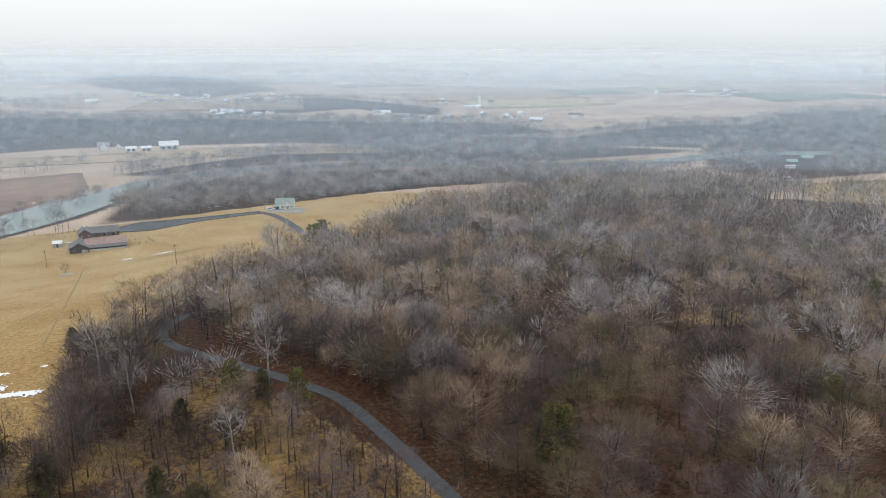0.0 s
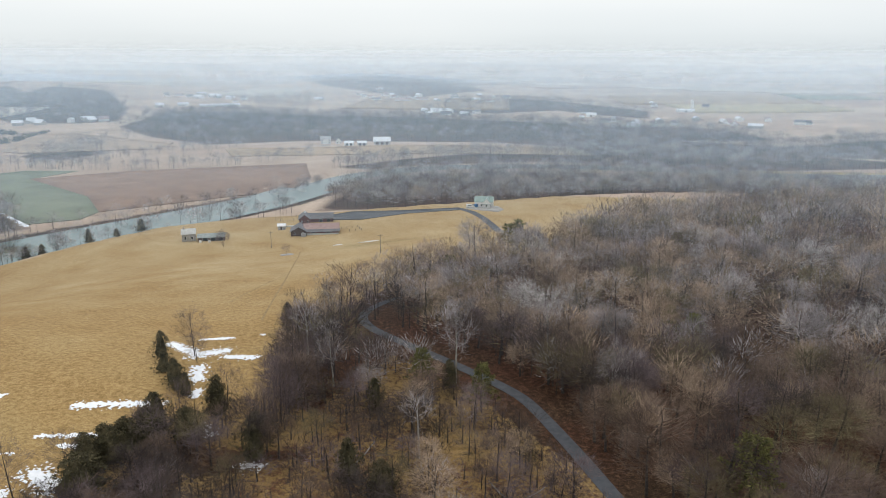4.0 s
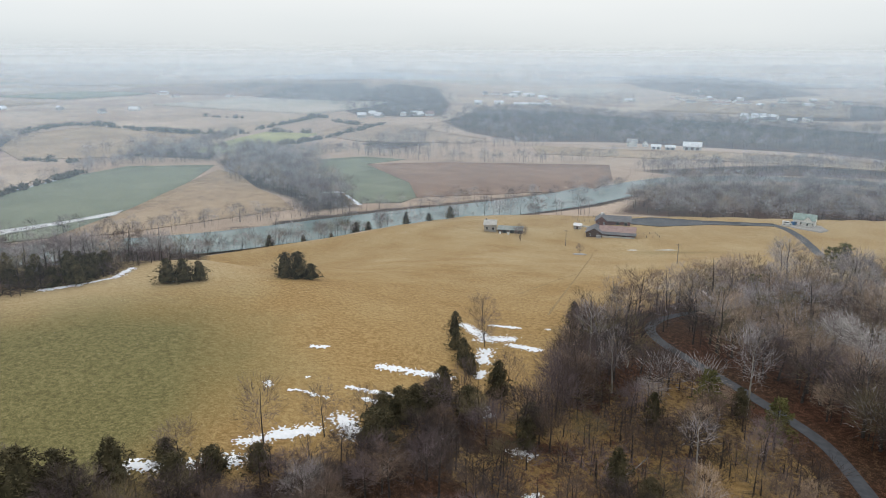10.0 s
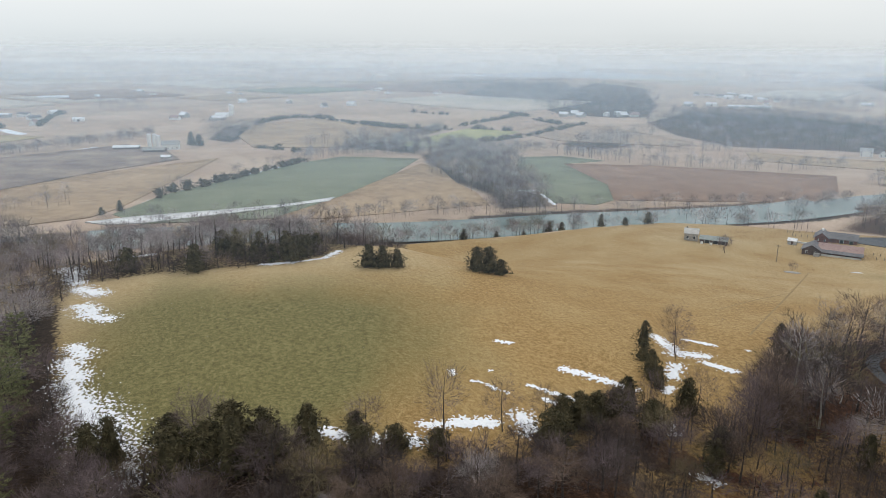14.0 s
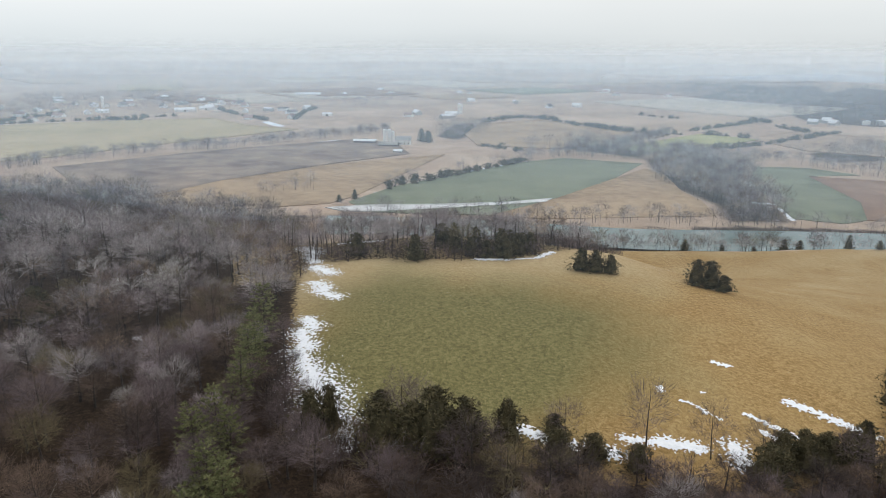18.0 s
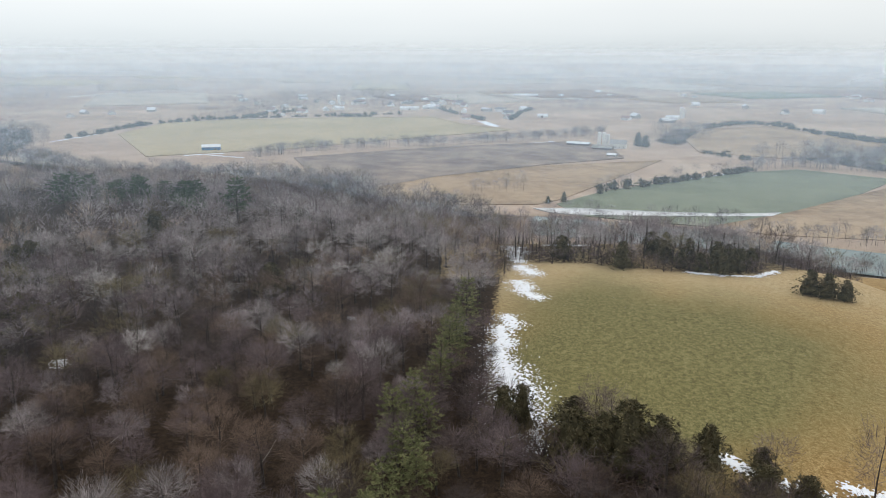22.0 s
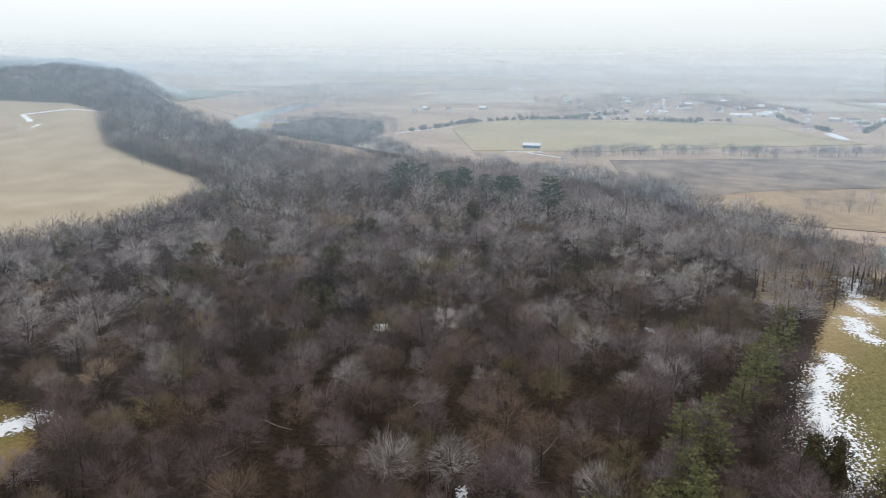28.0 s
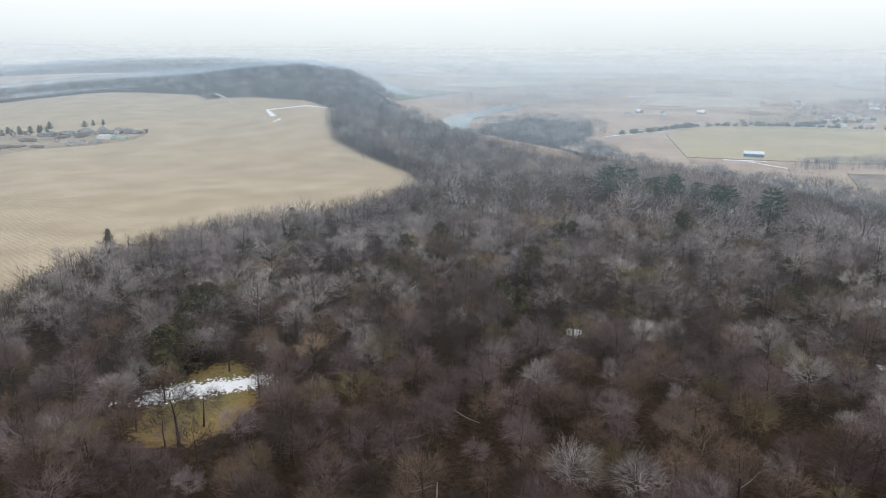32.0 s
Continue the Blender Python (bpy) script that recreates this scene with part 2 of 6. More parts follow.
def ground_material():
    """Leaf litter, meadow, green patches and tan plain, told apart by zones with ragged borders."""
    m = bpy.data.materials.new("ground")
    m.use_nodes = True
    n, l = m.node_tree.nodes, m.node_tree.links
    b = n["Principled BSDF"]
    b.inputs["Roughness"].default_value = 0.95
    b.inputs["Specular IOR Level"].default_value = 0.15
    geo = n.new("ShaderNodeNewGeometry")

    def noise_at(scale, detail=5.0):
        t = n.new("ShaderNodeTexNoise")
        t.inputs["Scale"].default_value, t.inputs["Detail"].default_value = scale, detail
        l.new(geo.outputs["Position"], t.inputs["Vector"])
        return t.outputs[0]

    def math_node(op, a, c, d=None):
        t = n.new("ShaderNodeMath")
        t.operation = op
        for k, v in enumerate((a, c, d)):
            if v is not None:
                if isinstance(v, float):
                    t.inputs[k].default_value = v
                else:
                    l.new(v, t.inputs[k])
        return t.outputs[0]

    def tone(fac, *stops):
        t = ramp_node(n, stops)
        l.new(fac, t.inputs[0])
        return t.outputs[0]

    def zone(name, jitter, soft):
        t = n.new("ShaderNodeAttribute")
        t.attribute_name = name
        v = math_node("MULTIPLY_ADD", math_node("SUBTRACT", jitter, 0.5), 0.9, t.outputs["Fac"])
        r = n.new("ShaderNodeMapRange")
        r.interpolation_type = "SMOOTHSTEP"
        r.inputs["From Min"].default_value, r.inputs["From Max"].default_value = 0.5 - soft, 0.5 + soft
        l.new(v, r.inputs["Value"])
        return r.outputs[0]

    def mix(fac, a, c):
        t = n.new("ShaderNodeMix")
        t.data_type = "RGBA"
        l.new(fac, t.inputs[0])
        l.new(a, t.inputs[6])
        l.new(c, t.inputs[7])
        return t.outputs[2]

    tuft, blade, wide, vast = noise_at(1.15, 6.0), noise_at(5.0, 4.0), noise_at(0.045), noise_at(0.008)
    both = math_node("MULTIPLY_ADD", tuft, 0.40, math_node("MULTIPLY", blade, 0.60))
    spread = math_node("MULTIPLY_ADD", wide, 0.6, math_node("MULTIPLY", tuft, 0.4))
    tan = mix(tone(vast, (0.40, (0, 0, 0)), (0.62, (1, 1, 1))), tone(spread, (0.3, (0.30, 0.205, 0.145)), (0.7, (0.51, 0.375, 0.28))),
              tone(spread, (0.3, (0.40, 0.295, 0.215)), (0.7, (0.60, 0.465, 0.35))))
    gold = mix(tone(wide, (0.35, (0, 0, 0)), (0.7, (1, 1, 1))), tone(both, (0.36, (0.175, 0.105, 0.037)), (0.5, (0.31, 0.195, 0.075)), (0.64, (0.475, 0.32, 0.142))),
               tone(both, (0.36, (0.22, 0.143, 0.056)), (0.5, (0.36, 0.243, 0.102)), (0.64, (0.53, 0.378, 0.182))))
    green = tone(both, (0.36, (0.075, 0.070, 0.026)), (0.5, (0.158, 0.141, 0.056)), (0.64, (0.275, 0.238, 0.108)))
    rows = n.new("ShaderNodeTexWave")
    for key, value in (("Scale", 0.16), ("Distortion", 5.0), ("Detail", 2.0), ("Detail Scale", 0.4)):
        rows.inputs[key].default_value = value
    l.new(geo.outputs["Position"], rows.inputs["Vector"])
    stem = math_node("MULTIPLY_ADD", both, 0.66, math_node("MULTIPLY_ADD", rows.outputs["Fac"], 0.05, math_node("MULTIPLY", wide, 0.27)))
    straw = tone(stem, (0.38, (0.315, 0.25, 0.17)), (0.60, (0.545, 0.45, 0.33)))
    # Litter of both sides, darkened below its own brown for shade under crowns.
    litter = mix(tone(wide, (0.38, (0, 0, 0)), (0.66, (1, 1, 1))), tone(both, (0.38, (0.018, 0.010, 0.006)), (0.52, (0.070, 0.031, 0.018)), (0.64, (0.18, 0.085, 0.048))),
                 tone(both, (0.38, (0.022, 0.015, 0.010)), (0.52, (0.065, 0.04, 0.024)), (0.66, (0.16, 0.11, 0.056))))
    # West side: dark brown, deepened further with painted shade between the trees.
    shaded_litter = tone(both, (0.38, (0.012, 0.008, 0.006)), (0.52, (0.034, 0.022, 0.014)), (0.66, (0.09, 0.06, 0.034)))
    litter = mix(zone("rust", wide, 0.4), shaded_litter, litter)
    c = mix(zone("straw", wide, 0.12), tan, straw)
    dry = tone(both, (0.36, (0.30, 0.22, 0.115)), (0.5, (0.45, 0.35, 0.20)), (0.64, (0.61, 0.49, 0.31)))
    gold = mix(zone("dry", wide, 0.5), gold, dry)
    c = mix(zone("meadow", tuft, 0.12), c, gold)
    c = mix(zone("green", spread, 0.42), c, green)
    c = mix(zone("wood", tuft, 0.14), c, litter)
    l.new(c, b.inputs["Base Color"])
    bn = n.new("ShaderNodeBump")
    bn.inputs["Strength"].default_value, bn.inputs["Distance"].default_value = 0.8, 0.22
    l.new(both, bn.inputs["Height"])
    l.new(bn.outputs[0], b.inputs["Normal"])
    return m


GROUND = ground_material()

# ---- lie of the land ----
FAR_HILLS = ((-840, 2050, 420, 260, 34), (-1560, 1500, 420, 330, 40), (1500, 2300, 700, 500, 30), (-2300, 600, 600, 700, 14),
             (-2600, -1500, 700, 800, 22), (-1700, -2400, 500, 500, 40), (-1050, -2350, 650, 430, 70), (900, 1650, 420, 320, 14))


# azimuth, crest radius, foot radius, crest height, foot height of the home hill
HILL = ((-180, 300, 600, 38, 8, 640), (-70, 340, 640, 39, 3, 680), (-40, 330, 640, 39, 3, 680),
        (-20, 300, 560, 38, 3, 600), (-5, 262, 440, 37, 7, 540), (13, 215, 400, 36, 9, 455), (25, 150, 380, 36, 9, 425),
        (38, 120, 370, 38, 9, 412), (50, 165, 345, 41, 6, 372), (60, 205, 325, 42, 5, 350), (75, 225, 315, 42, 4, 345),
        (90, 215, 350, 40, 3, 370), (100, 220, 450, 39, 1, 470), (112, 300, 560, 39, 1, 600), (122, 330, 600, 38, 4, 640),
        (132, 330, 560, 37, 20, 600), (142, 330, 480, 37, 34, 500), (165, 330, 480, 37, 34, 500), (180, 300, 600, 38, 8, 640))


def smooth(t):
    t = np.clip(t, 0, 1)
    return t * t * (3 - 2 * t)


def bump(x, y, cx, cy, rx, ry, turn=0.0):
    c, s = math.cos(radians(turn)), math.sin(radians(turn))
    u, v = (x - cx) * c + (y - cy) * s, (y - cy) * c - (x - cx) * s
    return np.exp(-(u / rx) ** 2 - (v / ry) ** 2)


UPPER_RIVER = ((1500, 640), (900, 720), (560, 775), (380, 775), (290, 752), (210, 702), (116, 684), (0, 690), (-110, 678), (-180, 650),
               (-236, 602), (-256, 545), (-258, 480))
RIVER = ((-258, 500), (-262, 450), (-272, 420), (-294, 363), (-314, 318), (-327, 280), (-338, 235), (-352, 196), (-374, 166),
         (-396, 136), (-414, 90), (-430, 40))
FAR_REACH = ((-690, -610), (-715, -650), (-800, -745), (-900, -830), (-1300, -1000))


def line_distance(x, y, line):
    """Distance of points to a line through the given corners."""
    best = np.full(np.shape(x), 1e9)
    for (ax, ay), (bx, by) in zip(line, line[1:]):
        t = np.clip(((x - ax) * (bx - ax) + (y - ay) * (by - ay)) / ((bx - ax) ** 2 + (by - ay) ** 2), 0, 1)
        best = np.minimum(best, np.hypot(x - ax - t * (bx - ax), y - ay - t * (by - ay)))
    return best


def inside(x, y, ring):
    """Which points lie inside a ring of corners."""
    hit = np.zeros(np.shape(x), bool)
    for (ax, ay), (bx, by) in zip(ring, ring[1:] + ring[:1]):
        cross = (ay > y) != (by > y)
        hit ^= cross & (x < (bx - ax) * (y - ay) / ((by - ay) if by != ay else 1e-9) + ax)
    return hit


def height(x, y):
    """Height of the ground in metres, river level at zero."""
    x, y = np.asarray(x, float), np.asarray(y, float)
    r, az = np.hypot(x, y), np.degrees(np.arctan2(-x, y))
    crest, foot, top, low, edge = (np.interp(az, [h[0] for h in HILL], [h[k] for h in HILL]) for k in (1, 2, 3, 4, 5))
    z = low + (top - low) * smooth((foot - r) / (foot - crest))
    z = 37.5 + (z - 37.5) * smooth(r / 70)
    # the bench drops to the river; in the south-west the land falls away slowly
    z = z - low * np.where(az < 119, smooth((r - edge) / 28), smooth((r - edge) / 600))
    # open field rising to the wooded ridge in the south-west, and the near spur
    rise = np.interp(az, (125, 133, 137.5, 141, 144.5, 148, 152, 160, 175), (0, 3, 34, 64, 84, 80, 62, 56, 30))
    z = z + (rise - 0.3 * low) * smooth((r - 480) / 520) * smooth((1700 - r) / 600)
    crown = np.interp(az, (135.5, 138, 139.5, 141.2, 143.3, 145.5, 148, 150, 152, 157, 163, 175), (0, 7, 13, 12, 5, 0, 0, 7, 11, 8, 7, 0))
    z = z + crown * smooth((r - 900) / 160) * smooth((1600 - r) / 350)
    z = z + 9 * bump(x, y, -370, -370, 80, 110)
    far = smooth((r - 700) / 900)
    z = z + far * (3.0 * np.sin(x / 230 + 1.3) * np.sin(y / 310 + 0.4) + 2.0 * np.sin((x + y) / 170))
    for cx, cy, rx, ry, h in FAR_HILLS:
        z = z + h * bump(x, y, cx, cy, rx, ry)
    # the valley's rim, lost in cloud
    z = z + smooth((r - 3500) / 1300) * (34 + 12 * np.sin(np.radians(az) * 5 + 0.6) + 8 * np.sin(np.radians(az) * 11))
    # shallow swale and folds of the meadow
    z = z + 1.2 * np.sin(x / 31 + 0.7) * np.sin(y / 27) * smooth((r - 90) / 80) * smooth((430 - r) / 90)
    d = np.minimum(line_distance(x, y, RIVER), line_distance(x, y, FAR_REACH))
    z = z + (-2.4 - z) * smooth((31 - d) / 13)
    return z + (-2.4 - z) * smooth((20 - line_distance(x, y, UPPER_RIVER)) / 9)

MEADOW = [(31, 502), (28, 443), (-10, 330), (-18, 264), (-34, 234), (-49, 226), (-65, 208), (-72, 180), (-79, 150), (-74, 128), (-66, 112),
          (-64, 98), (-76, 92), (-72, 76), (-71, 65), (-76, 57), (-77, 47), (-83, 40), (-87, 33), (-97, 14), (-111, 5), (-145, 6),
          (-190, 11), (-203, 16), (-197, 36), (-187, 60), (-189, 84), (-215, 125), (-262, 142), (-312, 148), (-293, 207),
          (-276, 276), (-256, 328), (-200, 375), (-150, 415), (-67, 478)]
SOUTH_FIELD = [(-5, -150), (-43, -187), (-51, -198), (-66, -205), (-87, -218), (-129, -225), (-175, -226), (-205, -224), (-245, -240),
               (-290, -300), (-310, -345), (-330, -420), (-385, -500), (-445, -569), (-410, -640), (-400, -740), (-425, -810),
               (-380, -950), (0, -1100), (200, -900), (120, -400), (40, -230)]
SCRUB = [(8, 70), (0, 96), (-30, 124), (-52, 136), (-56, 112), (-50, 92), (-66, 80), (-60, 72), (-40, 70)]
LANE = [(14, 70), (1, 92), (-8, 107), (-20, 125), (-35, 134), (-49, 141), (-62, 148), (-68, 156), (-67, 168), (-57, 186), (-44, 212), (-34, 250), (-46, 300), (-72, 350)]
WOOD_LIMIT = ((-180, 250), (-75, 380), (-28, 385), (-24, 560), (-20, 650), (-12, 600), (-8, 560), (-4, 480), (4, 400), (60, 340), (88, 345), (92, 385), (95, 425),
              (105, 480), (112, 570), (120, 660), (128, 720), (134, 600), (180, 250))
WOODS = {
    "bend": [(-631, 389), (-668, 443), (-606, 461), (-554, 449), (-483, 395), (-393, 347), (-358, 326), (-370, 290), (-418, 315), (-498, 327)],
    "east_bank": [(-222, 560), (-224, 485), (-212, 424), (-170, 444), (-122, 460), (-32, 508), (-40, 650), (-110, 640), (-165, 614), (-205, 585)],
    "far_belt": [(-772, 897), (-851, 1107), (-756, 1184), (-595, 1179), (-401, 1220), (-92, 1180), (-62, 844), (-188, 878), (-317, 845), (-420, 821), (-511, 748), (-629, 792)],
    "far_knoll": [(-1143, 991), (-1340, 1199), (-1415, 1430), (-1254, 1442), (-988, 1177), (-840, 976), (-861, 925), (-971, 894)],
    "north": [(-115, 826), (12, 898), (115, 862), (209, 824), (289, 791), (122, 715), (53, 690), (-47, 701)],
    "north_low": [(-50, 520), (60, 540), (240, 640), (110, 640), (-20, 660)],
    "north_east": [(247, 656), (306, 819), (438, 1069), (638, 1310), (820, 1324), (700, 700), (416, 640), (314, 599), (289, 598)],
    "north_mid": [(36, 966), (160, 929), (364, 1101), (450, 1099), (300, 821), (148, 853), (33, 885)],
    "misty_west": [(-1577, -1426), (-1871, -1409), (-1268, -839), (-1026, -825), (-1128, -1038)],
    "river_west": [(-861, -730), (-1019, -760), (-1000, -620), (-833, -515), (-640, -441), (-650, -520), (-740, -640)],
    "far_west": [(-1903, -1460), (-2177, -1434), (-1908, -1058), (-1498, -887), (-1238, -890)],
    "village": [(-1600, -600), (-1663, -473), (-1988, -482), (-1932, -318), (-2051, -250), (-1727, -92), (-1454, -92), (-1423, -164), (-1599, -265), (-1400, -286), (-1383, -305), (-1381, -395)],
    "hedge_corner": [(-773, 334), (-650, 392), (-704, 446), (-815, 415), (-725, 290)],
    "town": [(-1002, 1540), (-847, 1707), (-622, 1331), (-754, 1288)],
    "mound": [(-906, 1894), (-1150, 2200), (-700, 2350), (-445, 1966), (-560, 1700)],
    "hollow": [(-1734, 1131), (-1500, 1398), (-1248, 1200), (-1100, 1021), (-1322, 986)],
    "belt_join": [(-100, 1180), (-62, 844), (-115, 826), (12, 898), (36, 966), (160, 1000), (100, 1150)],
    "middle_belt": [(-622, 1440), (-478, 1431), (-408, 1302), (-276, 1348), (-178, 1446), (-115, 1371), (-4, 1312), (-6, 1493), (-215, 1724), (-311, 1758), (-419, 1674), (-455, 1447)],
    "haze": [(-1841, 1087), (-1915, 1349), (-1479, 1320), (-1337, 1255), (-1193, 1043), (-1339, 1094), (-1505, 1075)],
    "pasture": [(-640, 590), (-660, 667), (-647, 750), (-573, 639), (-576, 575)],
    "farmyard": [(-895, 239), (-849, 253), (-929, 309), (-1060, 347), (-1040, 304)],
    "corner": [(-1542, 183), (-1685, 333), (-1323, 262), (-1346, 198)],
    "village_low": [(-1171, -443), (-1190, -375), (-1276, -355), (-1383, -305), (-1520, -390), (-1416, -404), (-1325, -499)],
    "foot": [(-660, -470), (-640, -385), (-585, -292), (-580, -228), (-588, -186), (-560, -100), (-486, -42), (-470, -5), (-440, 30), (-345, 12), (-385, -13), (-423, -37), (-464, -124), (-528, -214), (-572, -330)],
    "far_ridge": [(-1500, -2050), (-1000, -2080), (-560, -2250), (-500, -2500), (-1400, -2600)],
    "north_bank": [(-252, 612), (-215, 652), (-120, 706), (0, 722), (60, 740), (0, 800), (-90, 792), (-190, 758), (-242, 690), (-290, 612)],
    "bank_east": [(255, 690), (300, 706), (420, 738), (650, 738), (650, 690), (420, 690), (300, 662)],
    "spur": [(-280, -285), (-300, -345), (-322, -420), (-378, -500), (-438, -569), (-520, -700), (-600, -640), (-560, -480), (-450, -360), (-360, -270)],
    "ridge": [(-438, -569), (-405, -640), (-395, -740), (-420, -810), (-375, -950), (-200, -1050), (-300, -1200), (-650, -1250), (-820, -1000), (-700, -760), (-560, -640)],
}


OPEN_WOODS = ("village", "village_low", "far_west", "misty_west", "town", "river_west", "corner")


def ring_distance(x, y, ring):
    """Positive inside the ring, in metres to its border."""
    return np.where(inside(x, y, ring), 1, -1) * line_distance(x, y, ring + ring[:1])


def in_hill_wood(x, y):
    r, az = np.hypot(x, y), np.degrees(np.arctan2(-x, y))
    limit = np.interp(az, [a for a, _ in WOOD_LIMIT], [b for _, b in WOOD_LIMIT])
    away = np.maximum(np.maximum(ring_distance(x, y, MEADOW), ring_distance(x, y, SOUTH_FIELD)), r - limit)
    return -away


def mesh_object(name, verts, faces, mats, indices=None, smooth_faces=False, parent=None):
    """One mesh from arrays of corners and of triangles or quads."""
    verts, faces = np.asarray(verts, np.float32), np.asarray(faces, np.int32)
    me = bpy.data.meshes.new(name)
    k = faces.shape[1]
    me.vertices.add(len(verts))
    me.loops.add(faces.size)
    me.polygons.add(len(faces))
    me.vertices.foreach_set("co", verts.ravel())
    me.loops.foreach_set("vertex_index", faces.ravel())
    me.polygons.foreach_set("loop_start", np.arange(0, faces.size, k, dtype=np.int32))
    if indices is not None:
        me.polygons.foreach_set("material_index", np.asarray(indices, np.int32))
    me.polygons.foreach_set("use_smooth", np.full(len(faces), smooth_faces))
    me.update(calc_edges=True)
    for mt in mats:
        me.materials.append(mt)
    ob = new(name, me)
    if parent:
        ob.parent = parent
    return ob


def polar_grid(angles, radii):
    a, r = np.meshgrid(np.radians(angles), radii, indexing="ij")
    x, y = (-np.sin(a) * r).ravel(), (np.cos(a) * r).ravel()
    na, nr = a.shape
    i, j = np.meshgrid(np.arange(na), np.arange(nr - 1), indexing="ij")
    p, q = (i * nr + j).ravel(), (((i + 1) % na) * nr + j).ravel()
    return x, y, np.stack([p, p + 1, q + 1, q], 1)


# the ground, one sheet to the horizon
angles = np.concatenate([np.arange(-75, 180, 0.6), np.arange(180, 285, 5.0)])
radii = np.concatenate([np.linspace(0.02, 48, 8), 52 * 1.0205 ** np.arange(0, 226)])
gx, gy, gf = polar_grid(angles, radii)
ground = mesh_object("ground", np.stack([gx, gy, height(gx, gy)], 1), gf, [GROUND], smooth_faces=True)
tagged(ground, "rolling winter farmland with golden grass and leaf litter", "ground", kind="structure")


def zone_values(name, values):
    ground.data.attributes.new(name, "FLOAT", "POINT").data.foreach_set("value", values.astype(np.float32))


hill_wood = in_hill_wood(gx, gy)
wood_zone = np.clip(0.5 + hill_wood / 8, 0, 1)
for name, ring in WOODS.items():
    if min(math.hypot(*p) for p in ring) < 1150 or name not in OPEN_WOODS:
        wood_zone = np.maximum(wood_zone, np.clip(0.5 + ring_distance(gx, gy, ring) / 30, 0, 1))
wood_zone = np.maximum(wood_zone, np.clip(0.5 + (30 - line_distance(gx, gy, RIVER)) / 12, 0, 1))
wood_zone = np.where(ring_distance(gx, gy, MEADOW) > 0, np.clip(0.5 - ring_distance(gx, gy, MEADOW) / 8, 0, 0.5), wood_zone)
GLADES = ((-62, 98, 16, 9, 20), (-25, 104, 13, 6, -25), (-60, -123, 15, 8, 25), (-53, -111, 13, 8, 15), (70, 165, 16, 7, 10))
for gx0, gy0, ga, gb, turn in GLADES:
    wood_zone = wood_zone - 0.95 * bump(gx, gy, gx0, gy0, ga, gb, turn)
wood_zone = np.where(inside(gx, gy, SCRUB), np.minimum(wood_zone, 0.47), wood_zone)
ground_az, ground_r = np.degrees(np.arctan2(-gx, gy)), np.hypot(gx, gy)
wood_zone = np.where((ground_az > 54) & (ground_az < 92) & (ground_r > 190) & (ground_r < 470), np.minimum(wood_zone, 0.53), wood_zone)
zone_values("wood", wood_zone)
meadow_zone = np.clip(0.5 + ring_distance(gx, gy, MEADOW) / 10 + 0.3, 0, 1)
meadow_zone = np.maximum(meadow_zone, (np.hypot(gx, gy) < 420).astype(float) * (hill_wood > -30) * ((np.degrees(np.arctan2(-gx, gy)) < 125) | (np.hypot(gx, gy) < 165)))
zone_values("dry", 0.42 * np.clip((gy - 120) / 120, 0, 1) + 0.7 * np.clip((-gx - 140) / 40, 0, 1) * np.clip((150 - gy) / 60, 0, 1))
zone_values("meadow", meadow_zone)
zone_values("green", 0.85 * bump(gx, gy, -58, -120, 22, 14, 20) + 1.12 * bump(gx, gy, -130, 42, 50, 36, -55) + 0.6 * bump(gx, gy, -110, 24, 28, 17, -40) + 0.5 * bump(gx, gy, -120, 315, 28, 9, 30) + 0.42 * bump(gx, gy, -172, 30, 30, 18, -20))
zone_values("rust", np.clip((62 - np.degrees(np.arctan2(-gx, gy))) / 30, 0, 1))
zone_values("straw", np.maximum(np.clip(0.5 + ring_distance(gx, gy, SOUTH_FIELD) / 12, 0, 1), np.clip(0.5 + ring_distance(gx, gy, MEADOW) / 12, 0, 1)))


def ribbon(name, line, half, mat, lift=0.12, level=None, step=6.0, wobble=0.0):
    """A strip along a line, laid on the land or at a fixed level."""
    pts = []
    for (ax, ay), (bx, by) in zip(line, line[1:]):
        k = max(1, int(math.hypot(bx - ax, by - ay) / step))
        pts += [(ax + (bx - ax) * i / k, ay + (by - ay) * i / k) for i in range(k)]
    p = np.array(pts + [line[-1]], float)
    for _ in range(6):
        p[1:-1] = (p[:-2] + 2 * p[1:-1] + p[2:]) / 4
    d = np.gradient(p, axis=0)
    d /= np.linalg.norm(d, axis=1)[:, None]
    nrm = np.stack([-d[:, 1], d[:, 0]], 1)
    cols = np.linspace(-1, 1, 5)
    w = half * (1 + wobble * np.sin(np.arange(len(p)) * 0.7))
    v = (p[:, None, :] + nrm[:, None, :] * (cols[None, :, None] * w[:, None, None])).reshape(-1, 2)
    z = height(v[:, 0], v[:, 1]) + lift if level is None else np.full(len(v), level)
    i, j = np.meshgrid(np.arange(len(p) - 1), np.arange(4), indexing="ij")
    q = (i * 5 + j).ravel()
    return mesh_object(name, np.column_stack([v, z]), np.stack([q, q + 5, q + 6, q + 1], 1), [mat], smooth_faces=True)


tagged(ribbon("river", FAR_REACH, 26, WATER, level=-0.7, step=14), "pale far reach of the river in the mist", "river", kind="structure")
tagged(ribbon("river", UPPER_RIVER, 14, WATER, level=-0.75, step=14), "narrow reach of the river between wooded banks", "river", kind="structure")
tagged(ribbon("river", RIVER, 24, WATER, level=-0.7, step=14), "calm grey-green river between wooded banks", "river", kind="structure")
tagged(ribbon("road", LANE, 1.3, ASPHALT, 0.16, step=2.5), "narrow dark asphalt lane winding through the wood", "road", kind="structure")


